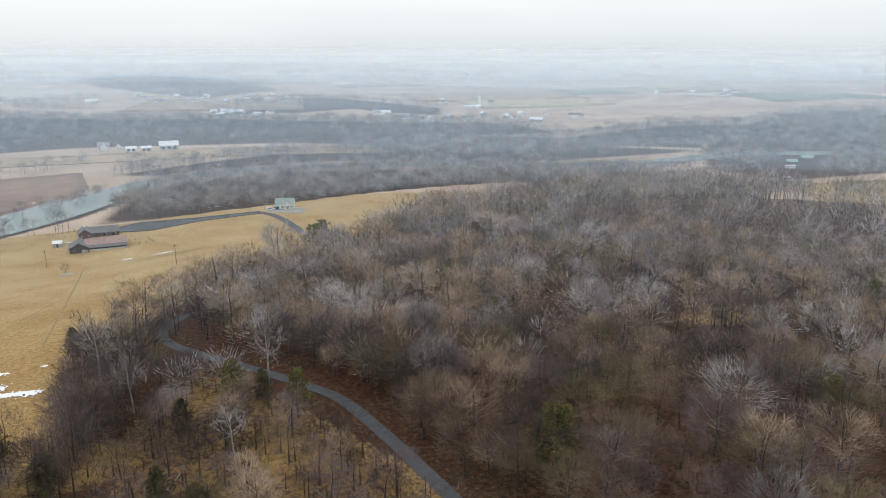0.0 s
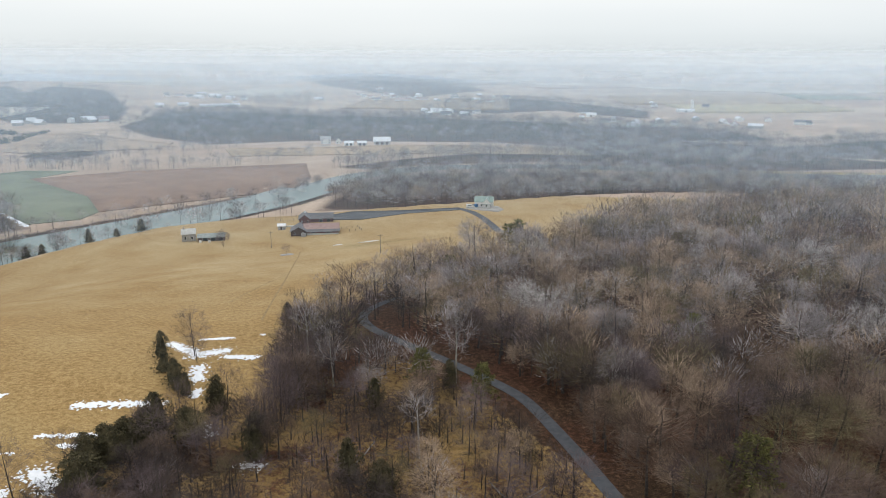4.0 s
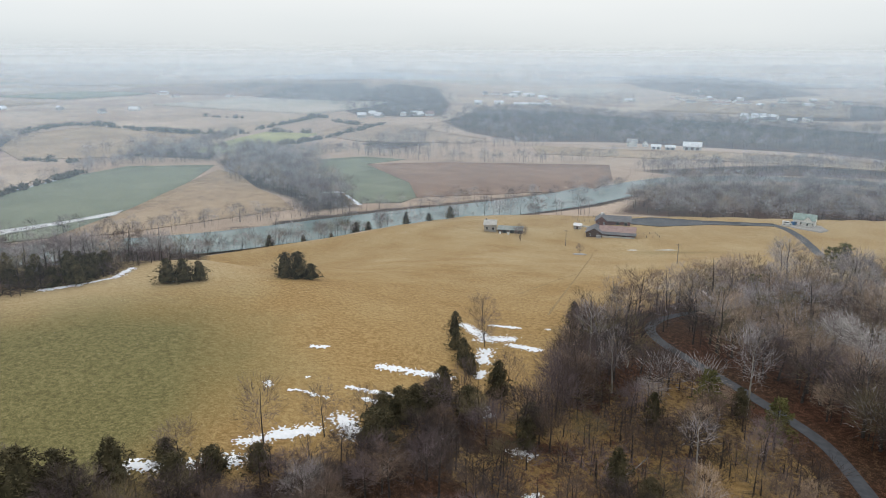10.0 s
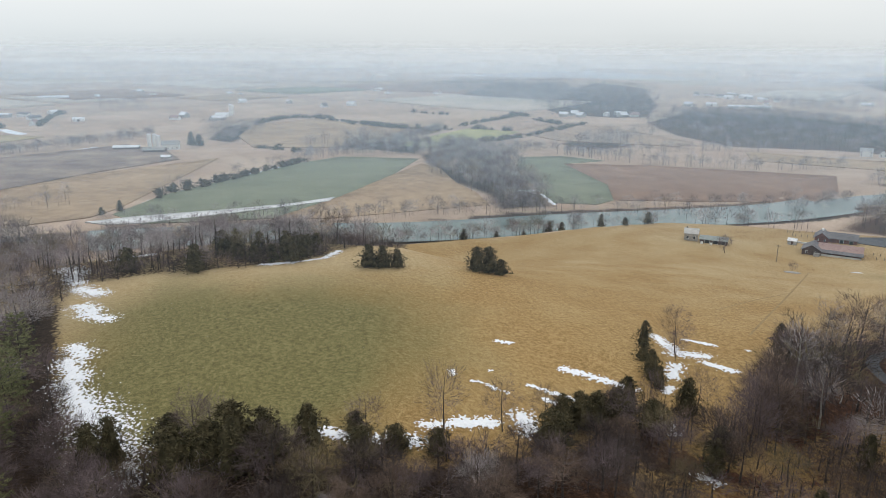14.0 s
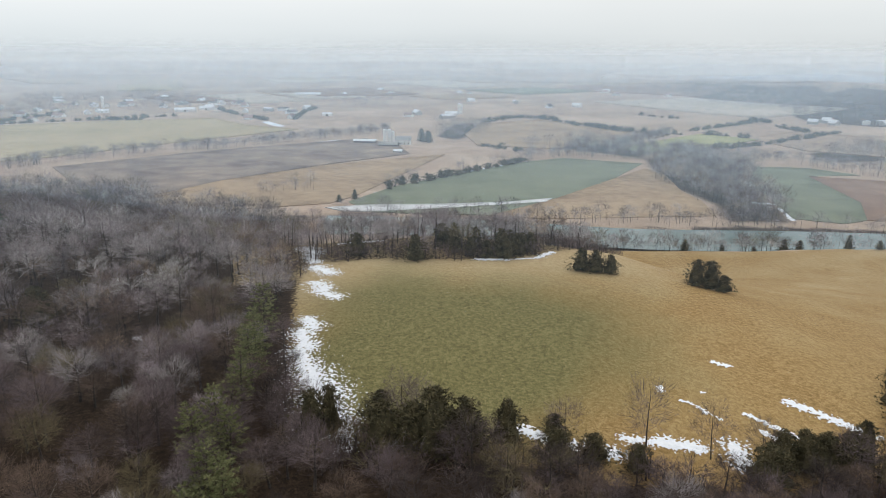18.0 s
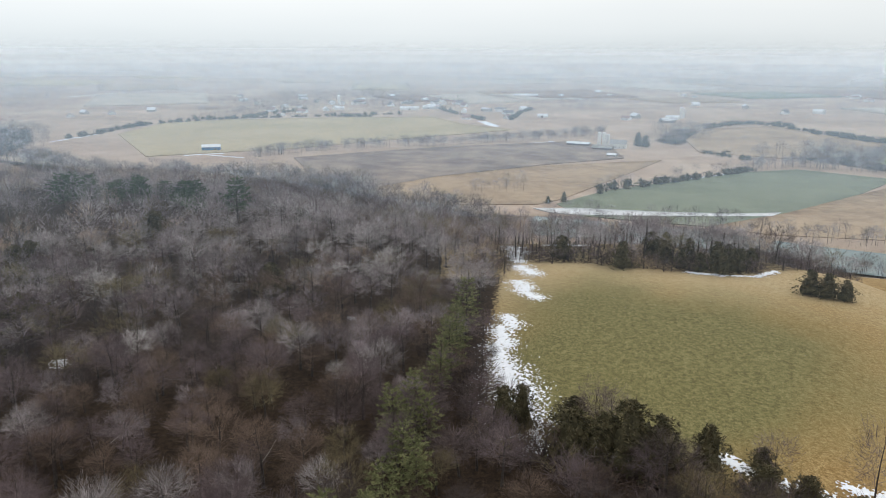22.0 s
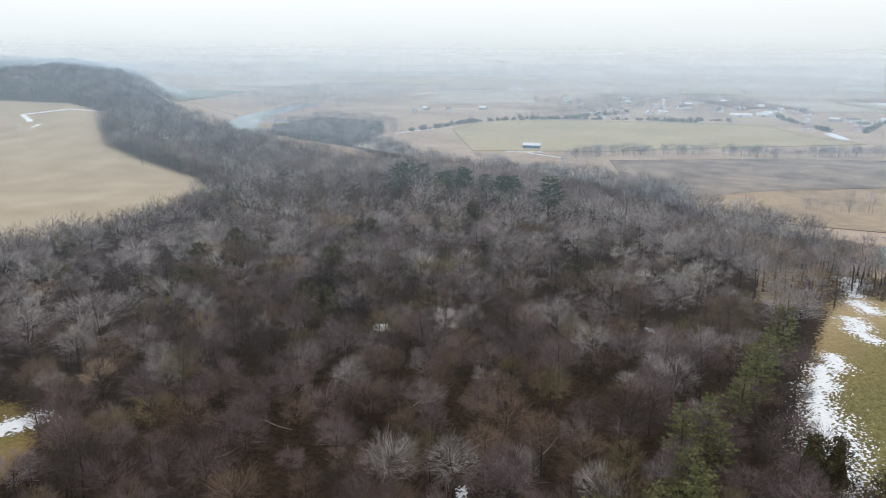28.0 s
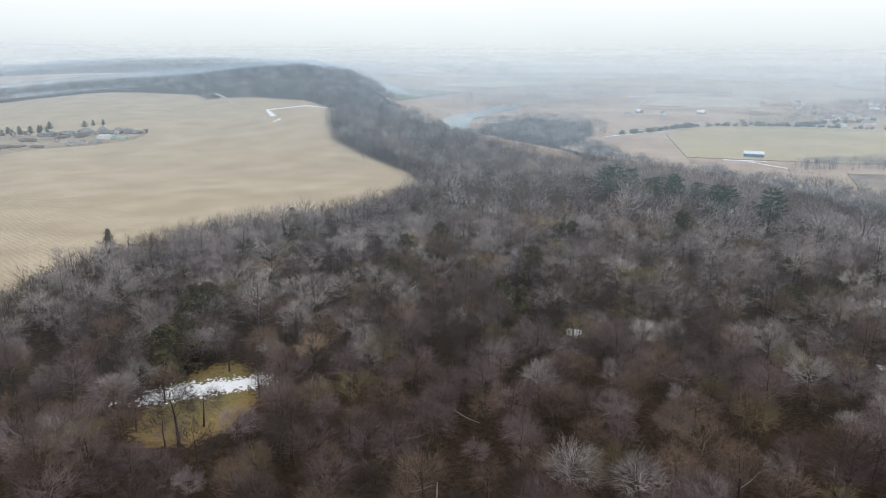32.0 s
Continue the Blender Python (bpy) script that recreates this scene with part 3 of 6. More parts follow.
def patch(name, ring, mat, label, lift=0.35, cell=30.0, category="field"):
    """A field laid on the land, cut into cells so that it follows the relief."""
    bm = bmesh.new()
    bm.faces.new([bm.verts.new((x, y, 0)) for x, y in ring])
    for axis in (0, 1):
        lo, hi = min(p[axis] for p in ring), max(p[axis] for p in ring)
        normal = (1, 0, 0) if axis == 0 else (0, 1, 0)
        for k in range(1, int((hi - lo) / cell) + 1):
            bmesh.ops.bisect_plane(bm, geom=bm.verts[:] + bm.edges[:] + bm.faces[:], plane_co=[c * (lo + k * cell) for c in normal], plane_no=normal)
    bmesh.ops.triangulate(bm, faces=bm.faces[:])
    rim = bmesh.ops.extrude_edge_only(bm, edges=[e for e in bm.edges if len(e.link_faces) == 1])
    sunk = {e for e in rim["geom"] if isinstance(e, bmesh.types.BMVert)}
    z = height(np.array([v.co.x for v in bm.verts]), np.array([v.co.y for v in bm.verts])) + lift
    for v, h in zip(bm.verts, z):
        v.co.z = h - (lift + 1.5 if v in sunk else 0)
    for f in bm.faces:
        f.smooth = True
        f.normal_update()
        if f.normal.z < 0:
            f.normal_flip()
    me = bpy.data.meshes.new(name)
    bm.to_mesh(me)
    bm.free()
    me.materials.append(mat)
    return tagged(new(name, me), label, category, kind="structure")


patch("field_1", [(-490, 66), (-541, 109), (-584, 168), (-643, 257), (-664, 312), (-609, 371), (-528, 293), (-464, 213), (-424, 150), (-452, 76)], FIELD["green"], "dull green winter wheat field beside a hedge")
patch("field_2", [(-580, 356), (-543, 354), (-470, 322), (-429, 312), (-385, 292), (-405, 180), (-424, 150), (-464, 213), (-528, 291)], FIELD["rough"], "rough field of tan dead grass")
patch("field_3", [(-496, 405), (-566, 466), (-549, 510), (-501, 524), (-506, 473), (-398, 421), (-350, 378), (-345, 356), (-365, 335), (-402, 354)], FIELD["green"], "dull green winter wheat field by the river")
patch("field_4", [(-506, 473), (-456, 537), (-325, 630), (-277, 545), (-272, 491), (-311, 430), (-350, 378), (-398, 421)], FIELD["brown"], "brown ploughed field by the river")
patch("field_5", [(-720, 407), (-806, 526), (-850, 603), (-772, 636), (-706, 509), (-677, 433)], FIELD["lime"], "pale yellow-green pasture between hedges", 0.8)
patch("field_6", [(-932, -460), (-1092, -467), (-1170, -385), (-1228, -198), (-1243, -54), (-1099, 2), (-1017, 70), (-899, -72), (-787, -191), (-715, -327)], FIELD["yellow"], "wide flat yellow pasture", 0.8)
patch("field_7", [(-716, -174), (-813, -27), (-887, 144), (-796, 169), (-731, 166), (-677, 74), (-603, -23), (-539, -76), (-602, -131)], FIELD["dark"], "dark muddy cattle lot", 0.6)
patch("field_8", [(-539, -76), (-603, -23), (-673, 74), (-718, 201), (-620, 142), (-508, 73), (-487, 52), (-482, -37), (-510, -55)], FIELD["rough"], "rough tan pasture with tussocks", 0.5)
patch("field_9", [(52, 700), (121, 705), (250, 735), (239, 712), (115, 690), (53, 686)], FIELD["gold"], "golden strip of grass along the far bank", 0.8)
patch("field_10", [(-473, 716), (-383, 749), (-302, 807), (-179, 839), (-59, 815), (-56, 779), (-214, 751), (-346, 691), (-425, 656)], FIELD["rough"], "tan strip of pasture below the farm", 0.6)
patch("field_11", [(268, 505), (280, 545), (344, 592), (420, 600), (420, 450), (300, 330), (222, 345), (212, 372), (240, 430)], FIELD["gold"], "golden clearing in the wood", 0.4)
patch("field_12", [(-907, 281), (-1040, 347), (-1091, 469), (-919, 504), (-839, 547), (-783, 444), (-738, 334), (-787, 260)], FIELD["rough"], "rounded field of rough tan grass above the valley", 0.8)
patch("field_13", [(-790, 630), (-850, 760), (-760, 800), (-560, 740), (-545, 690), (-660, 610)], FIELD["tan"], "tan pasture on a low rise", 0.8)
patch("slush", [(-474, 48), (-475, 77), (-465, 132), (-461, 178), (-466, 212), (-455, 202), (-452, 128), (-453, 76), (-460, 58)], FIELD["melt"], "strip of wet slush along the green field", 0.6, category="slush")


# patchwork of the far plain
lot = random.Random(11)
FIELD_EDGES = []
for k in range(84):
    az, r = radians(lot.uniform(-34, 170)), lot.uniform(1500, 3600)
    if 95 < math.degrees(az) < 122 and r < 1500:
        continue
    cx, cy, turn = -math.sin(az) * r, math.cos(az) * r, lot.uniform(0, 0.5)
    a, b = lot.uniform(90, 240), lot.uniform(70, 170)
    ring = [(cx + (u * a) * math.cos(turn) - (v * b) * math.sin(turn), cy + (u * a) * math.sin(turn) + (v * b) * math.cos(turn)) for u, v in ((-1, -1), (1, -0.8), (0.9, 1), (-1.1, 0.9))]
    if any(inside(np.array(cx), np.array(cy), w) for w in WOODS.values()):
        continue
    kind = lot.choice(("rough", "rough", "yellow", "green", "brown", "pale", "pale", "pale"))
    FIELD_EDGES.append((ring[k % 4], ring[(k + 1) % 4]))
    patch("field_%d" % (k + 20), ring, FIELD[kind], {"rough": "far tan field in the mist", "yellow": "far yellow pasture in the mist", "green": "far green field in the mist", "brown": "far ploughed field in the mist", "pale": "far pale stubble field in the mist"}[kind], 1.6 + 0.02 * k, 60.0)


# mist over the valley, imitated by see-through sheets: low ones that follow the land, and rings one behind another
# towards the horizon
# Bluish tint of distant air, put into the sheets' colour.
BLUE_HAZE = (0.66, 0.83, 0.98, 1)
LAYERS = [(60, 260, 0.10, 68, BLUE_HAZE, 0.3), (160, 720, 0.17, 20, BLUE_HAZE, 0.2), (450, 1200, 0.13, 20.5, BLUE_HAZE, 0.15), (950, 2100, 0.19, 21, (0.79, 0.88, 0.95, 1), 0.1)]
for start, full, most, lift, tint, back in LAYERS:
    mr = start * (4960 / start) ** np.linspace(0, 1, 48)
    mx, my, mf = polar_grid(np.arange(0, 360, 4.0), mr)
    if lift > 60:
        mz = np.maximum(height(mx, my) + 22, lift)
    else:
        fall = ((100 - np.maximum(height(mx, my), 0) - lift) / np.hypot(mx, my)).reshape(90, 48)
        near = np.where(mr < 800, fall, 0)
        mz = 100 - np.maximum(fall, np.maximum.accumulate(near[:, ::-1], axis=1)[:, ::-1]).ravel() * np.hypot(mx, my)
    layer = mesh_object("mist", np.stack([mx, my, mz], 1), mf, [haze_sheet_material(start, full, most, tint, back)], smooth_faces=True)
    tagged(layer, "see-through sheet imitating thin grey winter mist over the valley", "mist", kind="structure")
HAZE_RINGS = ((1480, 0.04, 94), (1700, 0.09, 100), (1950, 0.13, 108), (2250, 0.14, 116), (2600, 0.17, 126),
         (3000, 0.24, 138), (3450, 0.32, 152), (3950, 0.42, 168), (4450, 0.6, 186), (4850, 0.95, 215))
for k, (reach, most, top) in enumerate(HAZE_RINGS):
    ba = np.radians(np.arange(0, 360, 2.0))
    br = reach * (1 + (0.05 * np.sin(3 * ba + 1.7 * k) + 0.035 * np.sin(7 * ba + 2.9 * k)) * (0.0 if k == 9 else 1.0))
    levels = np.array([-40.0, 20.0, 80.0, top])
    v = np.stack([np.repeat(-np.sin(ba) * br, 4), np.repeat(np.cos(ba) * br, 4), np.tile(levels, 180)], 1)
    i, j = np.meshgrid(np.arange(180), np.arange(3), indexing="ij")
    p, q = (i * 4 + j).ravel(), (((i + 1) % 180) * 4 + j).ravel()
    bank = mesh_object("haze_ring", v, np.stack([p, q, q + 1, p + 1], 1), [haze_ring_material(most, top, (0.79, 0.88, 0.95, 1) if reach < 2400 else (0.85, 0.89, 0.915, 1))], smooth_faces=True)
    tagged(bank, "see-through ring imitating pale mist over the far plain", "mist", kind="structure")

# ---- trees ----
def tube(path, radii_along, sides):
    """A tapered stem along a path, closed at the tip."""
    path = np.asarray(path, float)
    ang = np.arange(sides) * 2 * math.pi / sides
    rings = [p + r * np.stack([np.cos(ang), np.sin(ang), np.zeros(sides)], 1) for p, r in zip(path[:-1], radii_along)]
    v = np.concatenate(rings + [path[-1:]])
    f = []
    for k in range(len(rings) - 1):
        for s in range(sides):
            a, b = k * sides + s, k * sides + (s + 1) % sides
            f += [(a, b, b + sides), (a, b + sides, a + sides)]
    base = (len(rings) - 1) * sides
    f += [(base + s, base + (s + 1) % sides, len(v) - 1) for s in range(sides)]
    return v, np.array(f)


def joined(pieces):
    v, f, n = [], [], 0
    for pv, pf in pieces:
        v.append(pv)
        f.append(pf + n)
        n += len(pv)
    return np.concatenate(v), np.concatenate(f)


def slivers(rng, roots, tips, width):
    """Twigs: one thin triangle each, from root to tip."""
    k = len(roots)
    side = rng.normal(size=(k, 3))
    side -= (side * (tips - roots)).sum(1)[:, None] * (tips - roots) / ((tips - roots) ** 2).sum(1)[:, None]
    side *= (width * rng.uniform(0.6, 1.4, k) / np.linalg.norm(side, axis=1))[:, None]
    return np.stack([roots - side, roots + side, tips], 1).reshape(-1, 3), np.arange(3 * k).reshape(-1, 3)


def bare_tree(seed, tall, spread, limbs, branches, twigs, width, fork=0.3, sides=5, stout=1.0):
    """Trunk and crown of a leafless tree: tapered trunk, limbs, branches and a dome of fine twigs."""
    rng = np.random.default_rng(seed)
    lean = rng.normal(0, 0.03, 2) * tall
    levels = np.array([0, 0.25, 0.5, 0.75, 1.0])
    sway = rng.normal(0, 0.012, (5, 2)) * tall * levels[:, None]
    path = np.column_stack([lean[0] * levels + sway[:, 0], lean[1] * levels + sway[:, 1], tall * 0.88 * levels])
    path[0, 2] = -0.6
    thick = (0.011 * tall + 0.05) * stout
    trunk = tube(path, thick * np.array([1.25, 0.9, 0.6, 0.28]), sides)
    middle = np.array([lean[0] * 0.6, lean[1] * 0.6, tall * (0.5 + 0.5 * fork) * 0.88])
    radius = np.array([spread, spread, tall - middle[2]])
    pieces, roots, tips = [], [], []
    for k in range(limbs):
        s = fork + (0.8 - fork) * (k + rng.uniform(0, 0.8)) / limbs
        base = np.array([np.interp(s, levels, path[:, c]) for c in range(3)])
        a, lift = k * 2.4 + rng.uniform(-0.4, 0.4), -0.25 + 1.1 * (k + rng.uniform(0, 1)) / limbs
        out = np.array([math.cos(a) * math.cos(lift), math.sin(a) * math.cos(lift), math.sin(lift)])
        tip = middle + out * radius * rng.uniform(0.62, 0.92)
        mid = base + (tip - base) * 0.5 + np.array([0, 0, -0.05 * tall * rng.random()]) + rng.normal(0, 0.25, 3)
        lt = thick * 0.42 * (1.1 - 0.6 * s)
        pieces.append(tube([base, mid, tip], [lt, lt * 0.55], 3))
        for _ in range(branches):
            u = rng.uniform(0.2, 0.95)
            b0 = base + (mid - base) * u * 2 if u < 0.5 else mid + (tip - mid) * (u * 2 - 1)
            d = out + rng.normal(0, 0.55, 3)
            b1 = middle + d / np.linalg.norm(d) * radius * rng.uniform(0.6, 1.0)
            b1 = b0 + (b1 - b0) * min(1.0, 0.62 * spread / max(0.1, np.linalg.norm(b1 - b0)))
            pieces.append(tube([b0, b1], [max(0.025, lt * 0.36)], 3))
            r0 = b0 + (b1 - b0) * rng.uniform(0.1, 1.05, twigs)[:, None] + rng.normal(0, 0.09 * spread, (twigs, 3))
            away = (r0 - middle) / radius
            away /= np.maximum(0.2, np.linalg.norm(away, axis=1))[:, None]
            dd = away * 0.6 + rng.normal(0, 0.3, (twigs, 3)) + np.array([0, 0, 0.45])
            roots.append(r0)
            tips.append(r0 + dd / np.linalg.norm(dd, axis=1)[:, None] * rng.uniform(0.35, 1.0, twigs)[:, None] * (0.9 + 0.24 * spread))
    pieces.append(slivers(rng, np.concatenate(roots), np.concatenate(tips), width))
    return trunk, joined(pieces)


def bare_far_tree(seed, tall, spread, twigs, width, upright=0.2, reach=0.16):
    """The same for a distance: a slim trunk and a round dome of wider twigs."""
    rng = np.random.default_rng(seed)
    trunk = tube([(0, 0, -1), (0.1, 0, tall * 0.45), (0, 0, tall * 0.85)], [0.13, 0.08], 3)
    n = 2 * twigs
    way = rng.normal(size=(n, 3)) + np.array([0, 0, upright])
    way /= np.linalg.norm(way, axis=1)[:, None]
    middle, radius = np.array([0, 0, tall * 0.6]), np.array([spread, spread, tall * 0.4])
    roots = middle + way * radius * rng.uniform(0.2, 0.9, n)[:, None] ** 0.7
    bend = way * 0.7 + rng.normal(0, 0.3, (n, 3)) + np.array([0, 0, 0.75])
    bend /= np.linalg.norm(bend, axis=1)[:, None]
    tips = roots + bend * (reach * tall * rng.uniform(0.4, 1.2, n))[:, None]
    return trunk, slivers(rng, roots, tips, width)


def evergreen(seed, tall, spread, clumps, leaf, shape="cedar", per=9):
    """Trunk and foliage of an evergreen: sprays of small leaf blades on many boughs."""
    rng = np.random.default_rng(seed)
    trunk = tube([(0, 0, -0.6), (0.05, 0, tall * 0.5), (0, 0.03, tall * 0.95)], [0.02 * tall + 0.05, 0.012 * tall], 5)
    pieces = []
    if shape == "cedar":
        s = np.sort(rng.random(clumps))
        edge = spread * np.minimum(1, 0.82 + 1.2 * s) * (1 - s ** 1.6) ** 0.8 + 0.2
        a = rng.uniform(0, 2 * math.pi, clumps)
        lobes = 1 + 0.26 * np.sin(3 * a + seed + 7 * s) + 0.2 * np.sin(5 * a + 13 * s)
        rad = edge * lobes * np.sqrt(rng.uniform(0.15, 1, clumps))
        centre = np.column_stack([np.cos(a) * rad, np.sin(a) * rad, tall * (0.03 + 0.95 * s)])
        up = np.array([0, 0, 0.55])
    else:
        tiers = max(6, int(tall / 1.5))
        k = rng.integers(0, tiers, clumps)
        s = 0.22 + 0.76 * (k + 0.5) / tiers
        reach = spread * (1.08 - 0.95 * np.abs(s - 0.3) - 0.15 * s) * (0.75 + 0.45 * np.sin(k * 2.1 + seed) ** 2)
        boughs = np.round(rng.uniform(0, 6.99, clumps) - 0.5) * (2 * math.pi / 7) + k * 0.8 + rng.normal(0, 0.10, clumps)
        u = np.sqrt(rng.uniform(0.04, 1, clumps))
        centre = np.column_stack([np.cos(boughs) * reach * u, np.sin(boughs) * reach * u, tall * s + 0.22 * reach * u + rng.normal(0, 0.12, clumps)])
        up = np.array([0, 0, 0.15])
    n = clumps * per
    c = np.repeat(centre, per, axis=0) + rng.normal(0, leaf * 0.35, (n, 3))
    out = c * np.array([1, 1, 0])
    out /= np.maximum(0.2, np.linalg.norm(out, axis=1))[:, None]
    d = out * 0.6 + rng.normal(0, 0.65, (n, 3)) + up
    tips = c + d / np.linalg.norm(d, axis=1)[:, None] * leaf * rng.uniform(0.6, 1.4, n)[:, None]
    pieces.append(slivers(rng, c, tips, leaf * 0.22))
    if shape == "cedar":
        ring, level = np.arange(9) * 2 * math.pi / 9, np.linspace(0.04, 0.97, 8)
        body = spread * 0.56 * np.minimum(1, 0.82 + 1.2 * level) * (1 - level ** 1.6) ** 0.8 + 0.05
        bumps = 1 + 0.26 * np.sin(3 * ring[None] + seed + 7 * level[:, None]) + rng.normal(0, 0.14, (8, 9))
        v = np.stack([np.cos(ring)[None] * body[:, None] * bumps, np.sin(ring)[None] * body[:, None] * bumps, np.repeat((tall * (0.02 + 0.92 * level))[:, None], 9, 1)], -1).reshape(-1, 3)
        i, j = np.meshgrid(np.arange(7), np.arange(9), indexing="ij")
        p0, p1 = (i * 9 + j).ravel(), (i * 9 + (j + 1) % 9).ravel()
        pieces.append((v, np.concatenate([np.stack([p0, p1, p1 + 9], 1), np.stack([p0, p1 + 9, p0 + 9], 1)])))
    for b in range(14):
        p = centre[int((b + 0.5) / 14 * clumps)]
        pieces.append(tube([(0, 0, max(0.3, p[2] * 0.93)), p], [0.05], 3))
    return trunk, joined(pieces)


def white_pine(seed, tall, spread, tuft=0.55, blades=7):
    """Trunk and foliage of a white pine: whorls of level boughs, each with flat plumes of needles towards its end."""
    rng = np.random.default_rng(seed)
    lean = rng.normal(0, 0.02 * tall, 2)
    trunk = tube([(0, 0, -0.6), (lean[0] * 0.5, lean[1] * 0.5, tall * 0.5), (lean[0], lean[1], tall * 0.97)], [0.016 * tall + 0.05, 0.009 * tall], 5)
    pieces, centres, ways = [], [], []
    whorls = int(tall / 1.15)
    for k in range(whorls):
        s = 0.2 + 0.78 * (k + rng.uniform(0, 0.6)) / whorls
        reach = spread * min(1.0, 0.7 + 1.4 * (s - 0.2)) * (1.02 - s) ** 0.62 * 1.25
        for b in range(5):
            a = b * 2 * math.pi / 5 + k * 0.7 + rng.normal(0, 0.18)
            length = reach * rng.uniform(0.6, 1.12) + 0.25
            base = np.array([lean[0] * s, lean[1] * s, tall * s])
            out = np.array([math.cos(a), math.sin(a), 0.12 + 0.5 * s * s])
            tip = base + out * length
            pieces.append(tube([base, tip], [0.035], 3))
            n = max(3, int(length * 3.4))
            u = rng.uniform(0.35, 1.04, n)[:, None]
            side = np.array([-math.sin(a), math.cos(a), 0])
            centres.append(base + out * length * u + side * (rng.normal(0, 0.2, n)[:, None] * length * (0.35 + 0.6 * (1 - u))) + np.array([0, 0, 0.12]) * rng.random((n, 1)))
            ways.append(np.repeat(out[None], n, 0))
    c, w = np.repeat(np.concatenate(centres), blades, axis=0), np.repeat(np.concatenate(ways), blades, axis=0)
    d = w * 0.5 + rng.normal(0, 1, (len(c), 3)) * np.array([0.7, 0.7, 0.28]) + np.array([0, 0, 0.28])
    tips = c + d / np.linalg.norm(d, axis=1)[:, None] * tuft * rng.uniform(0.6, 1.3, len(c))[:, None]
    pieces.append(slivers(rng, c, tips, tuft * 0.17))
    return trunk, joined(pieces)


def planted(name, templates, xs, ys, scales, turns, kinds, mats, twig_index, label, category="trees", sink=0.0):
    """Many trees as one mesh. kinds picks the template, twig_index the crown's material."""
    zs = height(xs, ys) - sink
    vs, fs, ms, base = [], [], [], 0
    for k, (trunk, crown) in enumerate(templates):
        sel = np.nonzero(kinds == k)[0]
        if not len(sel):
            continue
        v, f = joined([trunk, crown])
        c, s = np.cos(turns[sel]), np.sin(turns[sel])
        sc = scales[sel]
        wide = sc * np.random.default_rng(k).uniform(1.2, 1.6, len(sel))
        x = (v[None, :, 0] * c[:, None] - v[None, :, 1] * s[:, None]) * wide[:, None] + xs[sel][:, None]
        y = (v[None, :, 0] * s[:, None] + v[None, :, 1] * c[:, None]) * wide[:, None] + ys[sel][:, None]
        z = v[None, :, 2] * sc[:, None] + zs[sel][:, None]
        vs.append(np.stack([x, y, z], -1).reshape(-1, 3))
        fs.append((f[None] + (np.arange(len(sel)) * len(v))[:, None, None]).reshape(-1, 3) + base)
        base += len(sel) * len(v)
        part_index = np.concatenate([np.zeros(len(trunk[1]), int), np.ones(len(crown[1]), int)])
        ms.append(np.where(part_index[None] == 0, 0, twig_index[sel][:, None]).ravel())
    ob = mesh_object(name, np.concatenate(vs), np.concatenate(fs), mats, np.concatenate(ms))
    return tagged(ob, label, category, kind="stuff")


NEAR_KINDS = [bare_tree(10 + k, tall, spread, limbs, 5, 26, 0.019, fork) for k, (tall, spread, limbs, fork) in enumerate(
    ((15, 4.4, 12, 0.38), (13, 3.9, 11, 0.34), (16, 4.1, 12, 0.45), (12, 4.6, 12, 0.3), (11, 3.6, 11, 0.3), (14, 5.2, 13, 0.34)))]
MID_KINDS = [bare_tree(30 + k, tall, spread, 10, 4, 19, 0.028, fork, 3) for k, (tall, spread, fork) in enumerate(
    ((15, 4.4, 0.38), (13, 3.8, 0.36), (16, 4.0, 0.45), (12, 4.8, 0.25), (14, 5.2, 0.3)))]
ROW_KINDS = [bare_far_tree(45 + k, tall, spread, 80, 0.045, 0.45) for k, (tall, spread) in enumerate(((16, 3.4), (14, 3.0), (17, 3.2), (12, 3.6)))]
FAR_KINDS = [bare_far_tree(50 + k, tall, spread, 74, 0.07) for k, (tall, spread) in enumerate(((16, 4.6), (14, 4.0), (17, 4.4), (13, 5.0)))]
REMOTE_KINDS = [bare_far_tree(60 + k, tall, spread, 26, 0.19, 0.2, 0.12) for k, (tall, spread) in enumerate(((17, 5.8), (14, 5.2), (16, 6.2)))]
BRUSH_KINDS = [bare_tree(70 + k, tall, spread, 6, 3, 9, 0.02, 0.05, 3) for k, (tall, spread) in enumerate(((4.0, 2.6), (3.2, 2.2), (5.0, 2.8)))]
TREE_MATS = [BARK] + TWIG + [CEDAR_LEAF]


def scattered(rng, x0, x1, y0, y1, spacing):
    """Jittered places on a grid."""
    nx, ny = int((x1 - x0) / spacing), int((y1 - y0) / spacing)
    i, j = np.meshgrid(np.arange(nx), np.arange(ny), indexing="ij")
    return (x0 + (i.ravel() + rng.uniform(-0.1, 1.1, nx * ny)) * spacing, y0 + (j.ravel() + rng.uniform(-0.1, 1.1, nx * ny)) * spacing)


def wood_of(rng, n, mix=(0.32, 0.24, 0.16, 0.08, 0.10, 0.10)):
    return rng.choice(len(mix), n, p=mix) + 1


